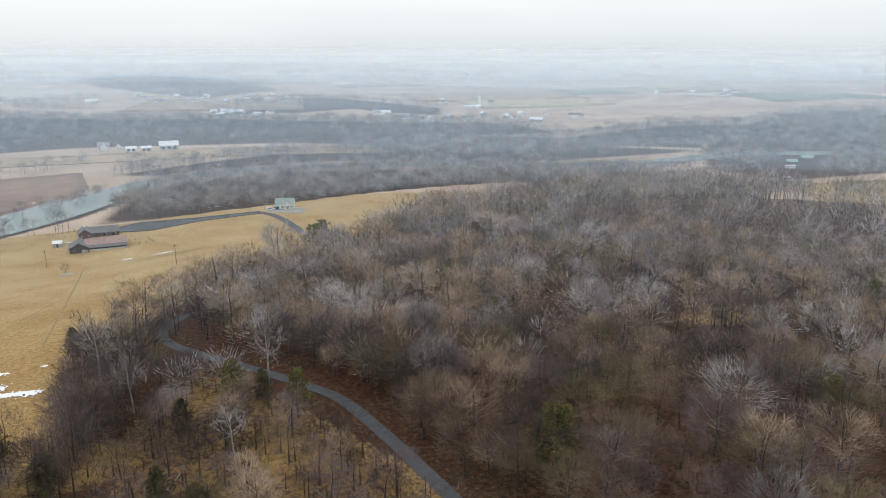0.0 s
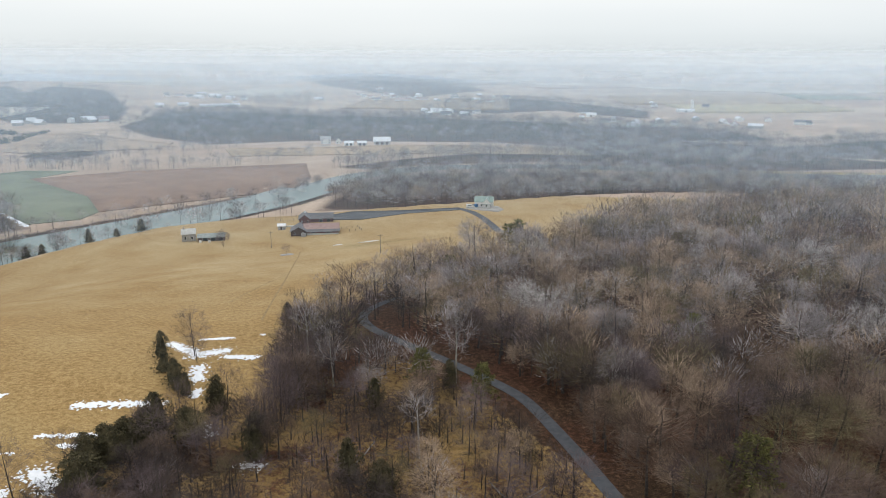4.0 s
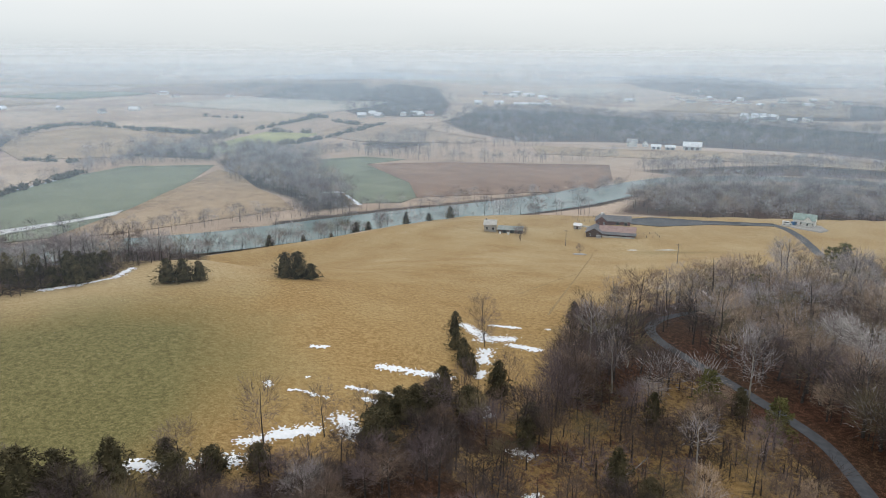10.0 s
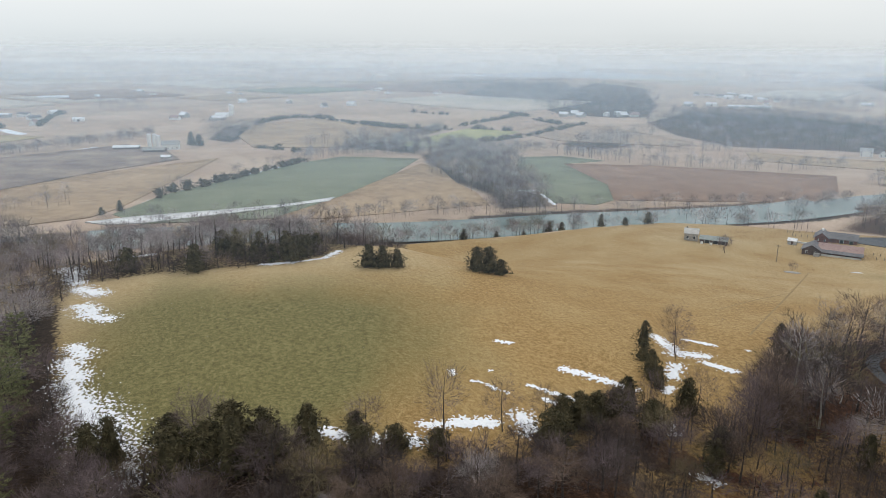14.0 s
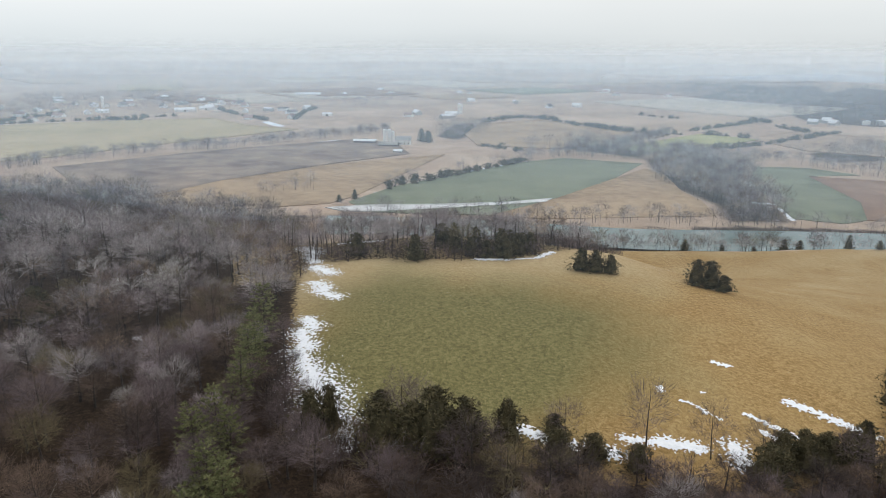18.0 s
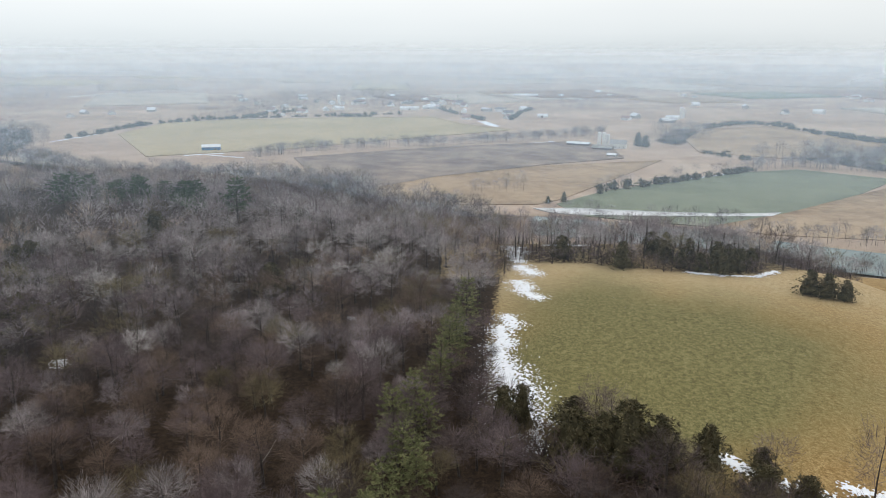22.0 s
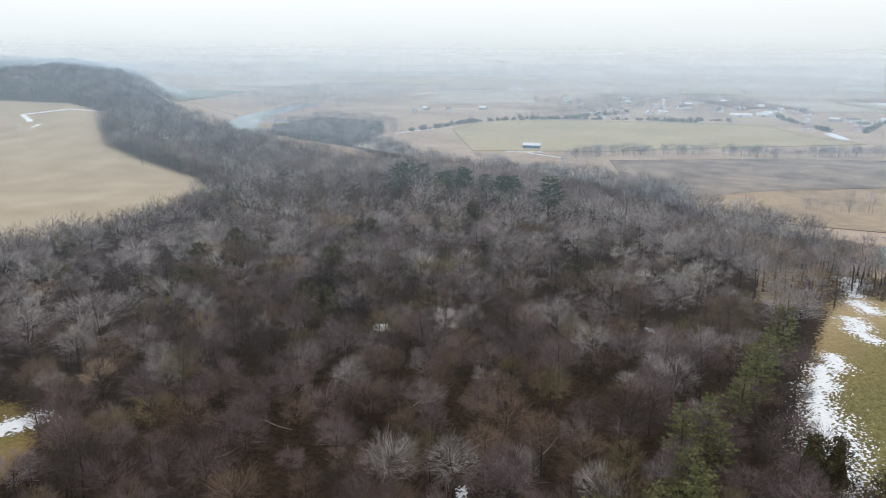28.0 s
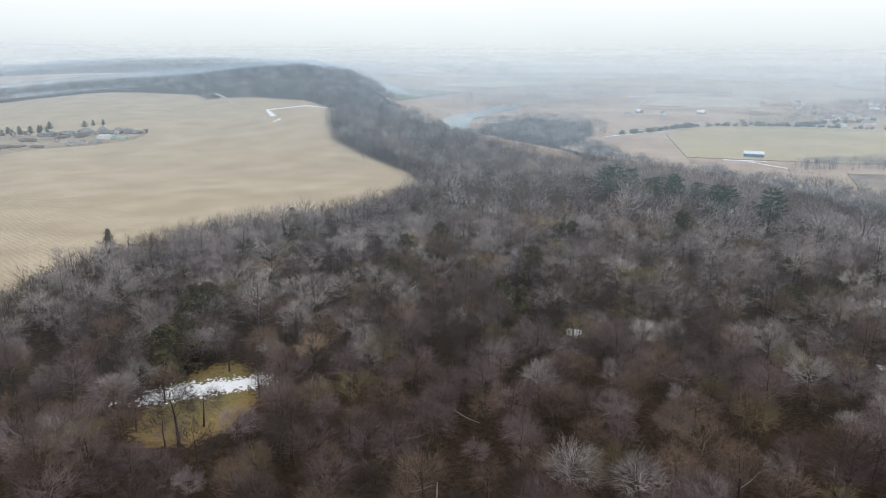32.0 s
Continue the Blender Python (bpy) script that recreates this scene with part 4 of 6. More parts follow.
rng = np.random.default_rng(5)
tx, ty = scattered(rng, -720, 700, -520, 720, 7.0)
nx0, ny0 = scattered(rng, -165, 165, -165, 165, 6.1)
outer, inner = np.hypot(tx, ty) >= 155, np.hypot(nx0, ny0) < 155
tx, ty = np.concatenate([tx[outer], nx0[inner]]), np.concatenate([ty[outer], ny0[inner]])
tr, taz = np.hypot(tx, ty), np.degrees(np.arctan2(-tx, ty))
keep = (in_hill_wood(tx, ty) > 1) & (tr > 14) & ((taz > -44) | (tr < 60)) & ((taz < 169) | (tr < 60))
keep &= (line_distance(tx, ty, LANE) > np.where(ty > 152, 3.0, 4.4)) & ((line_distance(tx * 1.07, ty * 1.07, LANE[:7]) > 2.6) | (tr > 160)) & (line_distance(tx, ty, RIVER) > 29) & (line_distance(tx, ty, UPPER_RIVER) > 16)
for gx0, gy0, ga, gb, turn in GLADES:
    keep &= bump(tx, ty, gx0, gy0, ga, gb, turn) < rng.uniform(0.25, 0.9, len(tx))
keep &= rng.random(len(tx)) < np.where(inside(tx, ty, SCRUB), 0.6, np.where(tr < 260, np.where((taz < 26) & (tr < 140), 0.76, 0.94), 0.62))
side_x, side_y = scattered(rng, -45, 20, 90, 142, 4.6)
side_off = line_distance(side_x, side_y, LANE)
beside = (side_off > 3.6) & (side_off < 16) & (side_x + 0.66 * side_y > 66.5) & ~inside(side_x, side_y, SCRUB) & (rng.random(len(side_x)) < 0.5)
tx, ty = np.concatenate([tx[keep], side_x[beside]]), np.concatenate([ty[keep], side_y[beside]])
tr, taz = np.hypot(tx, ty), np.degrees(np.arctan2(-tx, ty))
size = rng.uniform(0.7, 1.12, len(tx)) * np.where(taz > 88, np.where(tr < 155, 0.76, 0.86), np.where(tr < 155, 0.92, 1.0)) * np.where(inside(tx, ty, SCRUB), 0.72, 1.0)
thin = (taz > 58) & (taz < 91) & (tr > 180) & (tr < 275)
size *= np.where(thin, 0.8, 1.0)
size *= np.where((taz > 28) & (taz < 90) & (tr < 112), 0.72, 1.0)
turn_of = rng.uniform(0, 6.28, len(tx))
CLOSE, NEAR, MID = (tr >= 58) & (tr < 85), (tr >= 85) & (tr < 155), ((tr >= 50) & (tr < 58)) | ((tr >= 155) & (tr < 240))
for name, sel, kinds_of, label in (("near_wood", NEAR, NEAR_KINDS, "dense leafless hardwood trees with grey-brown twigs"), ("hill_wood", MID, MID_KINDS, "leafless grey-brown wood on the hill"),
                                   ("slope_wood", (tr >= 240) | (tr < 50), FAR_KINDS, "leafless wood on the far slope of the hill")):
    k = int(sel.sum())
    # Dark twigs near, paler ones farther: shaded gaps and haze put into colour.
    haze_share = np.clip((tr[sel] - 105) / 120, 0, 1)
    twig_pick = np.where(rng.random(k) < haze_share, wood_of(rng, k, (0.44, 0.08, 0.07, 0.05, 0.0, 0.06, 0.03, 0.27)), wood_of(rng, k, (0.02, 0.40, 0.26, 0.0, 0.20, 0.08, 0.0, 0.04)))
    shrubby = (taz[sel] > 28) & (taz[sel] < 92) & (tr[sel] < 125)
    twig_pick = np.where(shrubby, wood_of(rng, k, (0.04, 0.34, 0.18, 0.0, 0.38, 0.06)), twig_pick)
    # Warmer brown in the east; the paler mix past 145 m imitates haze.
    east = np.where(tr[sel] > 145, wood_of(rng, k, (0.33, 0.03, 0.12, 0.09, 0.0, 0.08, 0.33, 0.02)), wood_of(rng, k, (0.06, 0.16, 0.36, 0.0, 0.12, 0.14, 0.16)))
    twig_pick = np.where((taz[sel] < 22) & (rng.random(k) < 0.92), east, twig_pick)
    twig_pick = np.where((taz[sel] >= 19) & (taz[sel] < 36) & (tr[sel] < 180), wood_of(rng, k, (0.05, 0.22, 0.30, 0.0, 0.36, 0.07)), twig_pick)
    planted(name, kinds_of, tx[sel], ty[sel], size[sel], turn_of[sel], rng.integers(0, len(kinds_of), k), TREE_MATS, twig_pick, label)

ux, uy = scattered(rng, -90, 130, 110, 270, 6.0)
under = (in_hill_wood(ux, uy) > 1) & (np.hypot(ux, uy) > 125) & (np.hypot(ux, uy) < 262) & (line_distance(ux, uy, LANE) > 4) & (line_distance(ux * 1.07, uy * 1.07, LANE[:7]) > 5)
ux, uy = ux[under], uy[under]
k = len(ux)
planted("understorey", FAR_KINDS, ux, uy, rng.uniform(0.5, 0.8, k), rng.uniform(0, 6.28, k), rng.integers(0, 4, k), TREE_MATS, wood_of(rng, k, (0.20, 0.10, 0.30, 0.0, 0.06, 0.14, 0.20)), "leafless saplings under the hill wood")


def tree_meshes(name, template, bark, leaf):
    made = []
    for part_name, (v, f), mt in (("trunk", template[0], bark), ("crown", template[1], leaf)):
        ob = mesh_object(part_name, v, f, [mt])
        made.append(ob.data)
        bpy.data.objects.remove(ob)
    return made


def plant(name, meshes, x, y, scale, turn, label, category, group="", wide=1.0):
    """One tree of its own: an empty at its foot with trunk and crown."""
    root = new(name)
    root.matrix_world = Matrix.LocRotScale((x, y, float(height(x, y))), Euler((0, 0, turn)), (scale * wide, scale * wide, scale))
    for part_name, me in zip(("trunk", "crown"), meshes):
        ob = new(part_name, me)
        ob.parent = root
    return tagged(root, label, category, group)


TWIG_WORD = ("grey", "plum-grey", "brown", "pale grey", "dark grey", "olive-brown", "tawny", "lilac-grey")
NEAR_MESHES = {}
for i in np.nonzero(CLOSE)[0]:
    k, w = int(rng.integers(0, len(NEAR_KINDS))), int(wood_of(rng, 1, (0.04, 0.30, 0.22, 0.0, 0.38, 0.06) if 19 < taz[i] < 92 else (0.03, 0.20, 0.38, 0.0, 0.20, 0.13, 0.06) if taz[i] < 20 else (0.02, 0.40, 0.25, 0.0, 0.26, 0.07))[0]) - 1
    if (k, w) not in NEAR_MESHES:
        NEAR_MESHES[k, w] = tree_meshes("bare", NEAR_KINDS[k], BARK, TWIG[w])
    plant("bare_tree", NEAR_MESHES[k, w], tx[i], ty[i], size[i], turn_of[i], "leafless hardwood tree with %s twigs in the wood" % TWIG_WORD[w], "tree", "trees of the near wood", rng.uniform(1.15, 1.5))

# woods of the valley
DARK_WOODS = ("far_belt", "far_knoll", "village", "village_low", "town", "north_mid", "middle_belt", "haze")
for name, ring in WOODS.items():
    xs, ys = [p[0] for p in ring], [p[1] for p in ring]
    far = min(math.hypot(*p) for p in ring) > 640
    wx, wy = scattered(rng, min(xs) - 30, max(xs) + 30, min(ys) - 30, max(ys) + 30, (9.0 if min(math.hypot(*p) for p in ring) < 1150 else 15.0) if far else (10.0 if name in ("spur", "ridge") else 6.4))
    ragged = 14 * np.sin(wx / 19 + 1.3 * np.sin(wy / 23)) * np.sin(wy / 17 + 0.7) + rng.normal(0, 7, len(wx))
    keep = (ring_distance(wx, wy, ring) > (1.6 if far else 0.6) * ragged) & (rng.random(len(wx)) < np.where(np.sin(wx / 41 + 2 * np.sin(wy / 57)) > 0.2, 0.35 if name in OPEN_WOODS else 0.93, 0.7 if name in OPEN_WOODS else 0.93)) & (line_distance(wx, wy, RIVER) > 26) & (line_distance(wx, wy, UPPER_RIVER) > 15)
    keep &= (line_distance(wx, wy, ((255, 540), (378, 724))) > 22) & (line_distance(wx, wy, ((-400, 745), (-318, 812))) > 24)
    wx, wy = wx[keep], wy[keep]
    k = len(wx)
    kinds_of = REMOTE_KINDS if far else FAR_KINDS
    planted(name + "_wood", kinds_of, wx, wy, rng.uniform(0.75, 1.2, k) * (0.9 if max(math.hypot(*p) for p in ring) > 1400 else 1.0 if name in ("spur", "ridge", "foot", "far_belt", "bend") else 0.9), rng.uniform(0, 6.28, k), rng.integers(0, len(kinds_of), k), TREE_MATS, np.where(rng.random(k) < (0.3 if name in DARK_WOODS else 0.03), 9, wood_of(rng, k, (0.30, 0.28, 0.15, 0.03, 0.20, 0.04) if name in DARK_WOODS + ("spur", "ridge", "foot") else (0.40, 0.10, 0.10, 0.16, 0.03, 0.05, 0.13, 0.03))), "distant leafless woodland in the valley")

# rows of trees along the river, hedges and lanes
ROWS = {
    "near_bank": ([(-400, 30), (-384, 90), (-360, 140), (-334, 180), (-316, 220), (-302, 255), (-287, 290)], 1.3, 10.0),
    "bend_bank": ([(-290, 290), (-268, 330)], 3.0, 10.0),
    "bench_bank": ([(-266, 330), (-250, 358), (-236, 392), (-222, 420)], 5.0, 4.0),
    "far_bank": ([(-450, 60), (-428, 150), (-395, 200), (-376, 250), (-358, 290), (-338, 330), (-312, 380), (-288, 430), (-268, 480), (-262, 540)], 1.9, 12.0),
    "field_row": ([(-380, 608), (-467, 539), (-522, 526), (-571, 539)], 1.8, 7.0),
    "pasture_row": ([(-568, 519), (-534, 548), (-527, 609), (-506, 683), (-464, 736)], 2.0, 12.0),
    "corner_row": ([(-712, 341), (-712, 393), (-697, 435), (-686, 474), (-638, 472), (-604, 496), (-589, 538)], 1.5, 13.0),
    "red_row": ([(-737, 354), (-737, 415), (-846, 553)], 1.5, 11.0),
    "farm_row": ([(-285, 600), (-236, 677), (-201, 743), (-130, 770), (-90, 776)], 1.7, 12.0),
    "brown_row": ([(-385, 614), (-342, 680)], 2.0, 8.0),
    "yellow_row": ([(-708, -220), (-763, -170), (-812, -97), (-825, -25), (-884, 62), (-964, 191)], 1.2, 9.0),
    "wheat_head_row": ([(-689, 285), (-678, 347), (-645, 396)], 1.6, 12.0),
    "wheat_row": ([(-680, 330), (-640, 380), (-590, 420)], 2.5, 12.0),
    "tan_row": ([(-642, 248), (-684, 314), (-652, 378), (-640, 440)], 3.0, 10.0),
    "bench_row": ([(-545, 105), (-588, 165), (-645, 254), (-664, 318)], 9.0, 3.0),
    "pasture_grove": ([(-530, 5), (-545, 25), (-540, 50)], 2.6, 9.0),
}
for name, (line, gap, loose) in ROWS.items():
    length = sum(math.dist(a, b) for a, b in zip(line, line[1:]))
    k = int(length / gap)
    at = np.sort(rng.random(k)) * length
    marks = np.concatenate([[0], np.cumsum([math.dist(a, b) for a, b in zip(line, line[1:])])])
    loose = loose if "bank" in name or "grove" in name else 0.4 * loose
    rx = np.interp(at, marks, [p[0] for p in line]) + rng.normal(0, loose * 0.5, k)
    ry = np.interp(at, marks, [p[1] for p in line]) + rng.normal(0, loose * 0.5, k)
    planted(name + "_trees", FAR_KINDS if "bank" in name or gap < 1.7 else ROW_KINDS, rx, ry, rng.uniform(0.7, 1.0, k) if name == "bench_bank" else rng.uniform(0.3, 0.85, k) if "bank" in name else rng.uniform(0.45, 0.95, k), rng.uniform(0, 6.28, k), rng.integers(0, 4, k), TREE_MATS, wood_of(rng, k, (0.42, 0.22, 0.14, 0.12, 0.06, 0.04)), "row of leafless trees in the valley")

# evergreens
CEDAR_KINDS = [tree_meshes("cedar", evergreen(80 + k, tall, spread, 360, 0.42, "cedar", 7), BARK, CEDAR_LEAF) for k, (tall, spread) in enumerate(((9, 3.6), (8, 3.9), (10, 3.4)))]
PINE_KINDS = [tree_meshes("pine", white_pine(90 + k, tall, spread), BARK, PINE_LEAF) for k, (tall, spread) in enumerate(((15, 4.6), (14, 4.2), (15, 3.8)))]
DARK_PINE_KINDS = [tree_meshes("dark_pine", white_pine(100 + k, tall, spread, 0.7, 6), BARK, DARK_PINE_LEAF) for k, (tall, spread) in enumerate(((15, 5.2), (13, 5.0)))]
OLIVE_KINDS = [tree_meshes("scrub_pine", evergreen(95 + k, tall, spread, 260, 0.5, "pine", 8), BARK, OLIVE_LEAF) for k, (tall, spread) in enumerate(((11, 3.6), (10, 3.2)))]
PLACES = (
    (CEDAR_KINDS, "cedar", "dark green cedar standing on the meadow", "cedars on the meadow", 0.72, ((-172.8, 88.4), (-171, 92), (-169.2, 95.6), (-160.6, 117.6), (-159, 121), (-157.6, 124.4))),
    (CEDAR_KINDS, "cedar", "dark cedar in the hedgerow beside snow", "cedars of the hedgerow", 0.62, ((-97, 117.5), (-91, 110.5), (-86, 107), (-83.5, 104.5), (-80.5, 103), (-71.1, 99))),
    (PINE_KINDS, "pine", "tall light green white pine among bare trees", "white pines", 0.83,
     ((-125, -2), (-116, -4), (-105, -7.5), (-99, -5.5), (-90, -8.5), (-85, -6), (-79, -10), (-72, -11), (-68, -16), (-100, -10.5), (-147, 1), (-134, -1))),
    (DARK_PINE_KINDS, "pine", "dark green pine above the bare wood", "pines of the far slope", 0.92,
     ((-283, -166), (-294, -168), (-292, -159), (-284, -145), (-296, -140), (-287, -135), (-296, -128), (-288, -118), (-280, -112), (-272, -106), (-266, -88), (-300, -150))),
    (CEDAR_KINDS, "cedar", "dark cedar among the bare trees", "cedars of the west wood", 1.2,
     ((-188, -122), (-186, -125), (-178, -51), (-155, -113), (-154, -148), (-123, -136), (-143, -152), (-122, -92), (-131, -105), (-147, -99), (-74, -152), (-79, -155), (-222, -101), (-137, -198), (-58, -134), (-64, -139))),
    (CEDAR_KINDS, "cedar", "small dark cedar at the field edge", "cedars of the field edge", 0.6, ((-165, -220), (-159, -236), (-92.9, -216), (-87.9, -238.9))),
    (OLIVE_KINDS, "pine", "olive green scrub pine among bare trees", "scrub pines of the east wood", 1.0,
     ((12.7, 157.3), (7.5, 160.8), (-39.6, 121.3), (-26.4, 116.6), (17.5, 96), (67.4, 110.6), (101.3, 156), (10.6, 225.8), (38, 262.1), (85.9, 139.7), (-52.4, 187.1), (-44.3, 232.5), (-41.7, 236.2))),
    (CEDAR_KINDS, "cedar", "dark cedar in the east wood", "cedars of the east wood", 0.75, ((44.3, 268.4), (-34.9, 124.9), (68.4, 162.5), (-45.3, 110.7), (-41.2, 88.9), (-34.7, 86.5), (-79.5, 141), (3.6, 158.8))),
    (CEDAR_KINDS, "cedar", "dark cedar between meadow and river", "cedars above the river", 0.78,
     ((-190, 66), (-188, 71), (-191, 76), (-195, 82), (-193, 62), (-198, 59), (-203, 56), (-200, 66), (-194, 79), (-197, 73), (-202, 78), (-192, 45), (-206, 30), (-210, 62))),
    (CEDAR_KINDS, "cedar", "dark cedar on the river bank", "cedars on the river bank", 0.85, ((-296, 268), (-292, 274), (-277, 290), (-262, 312), (-268, 300), (-303, 255), (-309, 240), (-316, 222))),
    (CEDAR_KINDS, "spruce", "dark spruce beside the farmyard", "spruces at the farm", 1.7, ((-838, 205), (-830, 212), (-842, 214), (-850, 208))),
    (CEDAR_KINDS, "cedar", "dark cedar beside the gravel yard", "cedars at the yard", 0.6, ((-227, -638), (-235, -640), (-242, -637), (-166, -644), (-172, -640), (-177, -636), (-184, -636), (-190, -634), (-196, -634), (-172, -652), (-180, -650), (-188, -648), (-196, -648), (-204, -652), (-164, -656), (-176, -664))),
    (CEDAR_KINDS, "cedar", "small dark cedar by the slush", "cedars by the slush", 0.75, ((-492, 60), (-497, 72), (-530, 104), (-548, 118))),
)
for kinds_of, name, label, group, scale, places in PLACES:
    for x, y in places:
        plant(name, kinds_of[int(rng.integers(0, len(kinds_of)))], x, y, scale * rng.uniform(0.4 if group == "cedars on the river bank" else 0.8, 1.15), rng.uniform(0, 6.28), label, "tree", group, rng.uniform(0.9, 1.2) * (1.4 if group == "cedars on the meadow" else 1.3 if group in ("cedars above the river", "pines of the far slope", "cedars of the west wood") else 1.0))
# cedars along the wood's edge: place, height over the usual, width over height
for x, y, scale, wide in ((-103, 18, 0.62, 1.35), (-94.5, 21.5, 0.85, 1.1), (-91.5, 24.5, 1.0, 1.05), (-90.5, 28.5, 0.9, 1.1), (-92, 36, 0.7, 0.95), (-92, 44, 0.4, 1.2), (-84, 41, 0.62, 1.2),
                          (-103, 7, 0.8, 1.0), (-104.5, 10, 0.75, 0.8), (-71, 99, 0.75, 0.75), (-77, 74.5, 0.6, 1.1), (-76.5, 78, 0.66, 1.1), (-76, 81.5, 0.7, 1.1), (-75.5, 85.5, 0.7, 1.0), (-76.5, 89.5, 0.66, 1.0),
                          (-71, 90, 0.62, 1.1), (-61, 95, 0.45, 1.35), (-83.5, 46.5, 0.5, 1.2), (-74, 70, 0.7, 1.15), (-57.5, 88.5, 0.55, 1.0), (-96, 17, 0.8, 1.1), (-80, 52, 0.45, 1.2)):
    plant("cedar", CEDAR_KINDS[int(rng.integers(0, 3))], x, y, 1.12 * scale, rng.uniform(0, 6.28), "dark brownish-green cedar at the edge of the meadow", "tree", "cedars at the wood's edge", 1.28 * wide)

# pale sycamores and single bare trees
PALE_KINDS = [tree_meshes("pale", bare_tree(120 + k, tall, spread, 10, 4, 9, 0.026, fork), PALE_BARK, TWIG[0]) for k, (tall, spread, fork) in enumerate(((15, 4.6, 0.4), (17, 4.0, 0.5), (13, 5.2, 0.3)))]
OPEN_KINDS = [tree_meshes("open", bare_tree(140 + k, tall, spread, 13, 5, 11, 0.024, fork, 5, 0.6), BARK, TWIG[1]) for k, (tall, spread, fork) in enumerate(((14, 4.6, 0.12), (12, 5.0, 0.1), (10, 4.8, 0.12)))]
for x, y in ((-64.8, 122.3), (-56.8, 117.2), (-34.1, 126.6), (-32.7, 98.4), (-2.9, 118.9), (-21.6, 177.6), (-27.5, 187.5), (-17.6, 141.3), (-69.8, 143.9), (-74.8, 150.7)):
    plant("sycamore", PALE_KINDS[int(rng.integers(0, 3))], x, y, rng.uniform(0.85, 1.1), rng.uniform(0, 6.28), "pale-barked leafless sycamore standing out of the wood", "tree", "sycamores")
for x, y, scale in ((-90.7, 120.1, 0.95), (-80.4, 64.7, 0.8), (-85.4, 56.6, 1.0), (-78.5, 72.4, 0.7), (-60.8, 97.4, 0.9), (-58.7, 99.7, 1.0), (-70.9, 101.9, 0.8), (-157.9, 281.9, 0.5), (-173, 340.9, 0.5),
                    (-199, 293.9, 0.85), (-202, 297, 0.8), (-88, 117, 0.6), (-66, 110, 0.9), (-63, 107, 0.8), (-102, 20, 0.75), (-98, 24, 0.7), (-106, 8, 0.8), (-77, 96, 0.6), (-90, 45, 0.7), (-101, 21.5, 0.85), (-99, 23.5, 0.8), (-88, 31.5, 0.7), (-115, 4.5, 0.7), (-60, 104, 0.95)):
    plant("bare_tree", OPEN_KINDS[int(rng.integers(0, 3))], x, y, scale, rng.uniform(0, 6.28), "slender leafless tree standing alone in grass", "tree", "single bare trees")

# far hedges and lone trees on the plain
FAR_CEDAR = [evergreen(160 + k, 7, 3.6, 16, 2.6, "cedar", 4) for k in range(3)]
HEDGES = (((-1040, 347), (-1130, 440), (-1091, 469)), ((-1091, 469), (-980, 500), (-919, 504), (-839, 547)), ((-700, 510), (-707, 567), (-748, 656), (-763, 699), (-820, 814)), ((-989, 480), (-961, 517), (-883, 540), (-850, 575)), ((-1031, 825), (-967, 814)), ((-917, 785), (-831, 762), (-803, 763)),
          ((-868, -495), (-1066, -485), (-1189, -391), (-1304, -107)), ((-546, 108), (-551, 126), (-595, 187), (-635, 246), (-666, 276)), ((-778, 264), (-725, 292)), ((-1085, 361), (-1125, 461), (-1087, 498)),
          ((-987, 501), (-942, 510), (-861, 530)), ((-1245, -216), (-1238, -160)), ((-1448, -53), (-1328, -20), (-1179, 30)), ((-1177, 76), (-1332, 105), (-1410, 134)), ((-1143, 677), (-1070, 710)),
          ((-841, 610), (-779, 637)), ((-889, 618), (-933, 695), (-989, 812)), ((-1171, -443), (-1190, -375), (-1276, -355), (-1383, -305)))
hx, hy = [], []
for line in HEDGES:
    for (ax, ay), (bx, by) in zip(line, line[1:]):
        for t in np.arange(0, 1, 6.5 / math.dist((ax, ay), (bx, by))):
            if rng.random() < 0.75:
                hx.append(ax + (bx - ax) * t + rng.normal(0, 2))
                hy.append(ay + (by - ay) * t + rng.normal(0, 2))
k = len(hx)
planted("hedge", FAR_CEDAR, np.array(hx), np.array(hy), rng.uniform(0.4, 1.0, k), rng.uniform(0, 6.28, k), rng.integers(0, 3, k), [BARK, CEDAR_LEAF], np.ones(k, int), "dark hedges between far fields", "hedge")
lx, ly = [], []
for (ax, ay), (bx, by) in FIELD_EDGES:
    for t in np.arange(0, 1, 11.0 / math.dist((ax, ay), (bx, by))):
        if rng.random() < 0.8:
            lx.append(ax + (bx - ax) * t + rng.normal(0, 5))
            ly.append(ay + (by - ay) * t + rng.normal(0, 5))
lx, ly = np.array(lx), np.array(ly)
k = len(lx)
planted("far_tree_lines", REMOTE_KINDS, lx, ly, rng.uniform(0.35, 0.85, k), rng.uniform(0, 6.28, k), rng.integers(0, 3, k), TREE_MATS, wood_of(rng, k), "lines of trees across the misty plain")

# brush at the meadow's edge and in the scrub
bx, by = scattered(rng, -130, 20, 0, 150, 2.5)
br = np.hypot(bx, by)
edge = in_hill_wood(bx, by)
keep = (edge > -1.5) & ((edge < 9) | inside(bx, by, SCRUB)) & (br > 60) & (line_distance(bx, by, LANE) > 3.4) & (line_distance(bx * 1.04, by * 1.04, LANE[:7]) > 2.5) & (rng.random(len(bx)) < np.where(inside(bx, by, SCRUB), 0.5, 0.85))
wx, wy = scattered(rng, -225, -180, 8, 150, 2.9)
west_edge = in_hill_wood(wx, wy)
ex, ey = scattered(rng, -110, 40, 110, 400, 3.3)
east_edge = in_hill_wood(ex, ey)
east = (east_edge > -2.5) & (east_edge < 6) & (line_distance(ex, ey, LANE) > 3.4) & ((ey > 150) | (ex > 20) | (ex < -60))
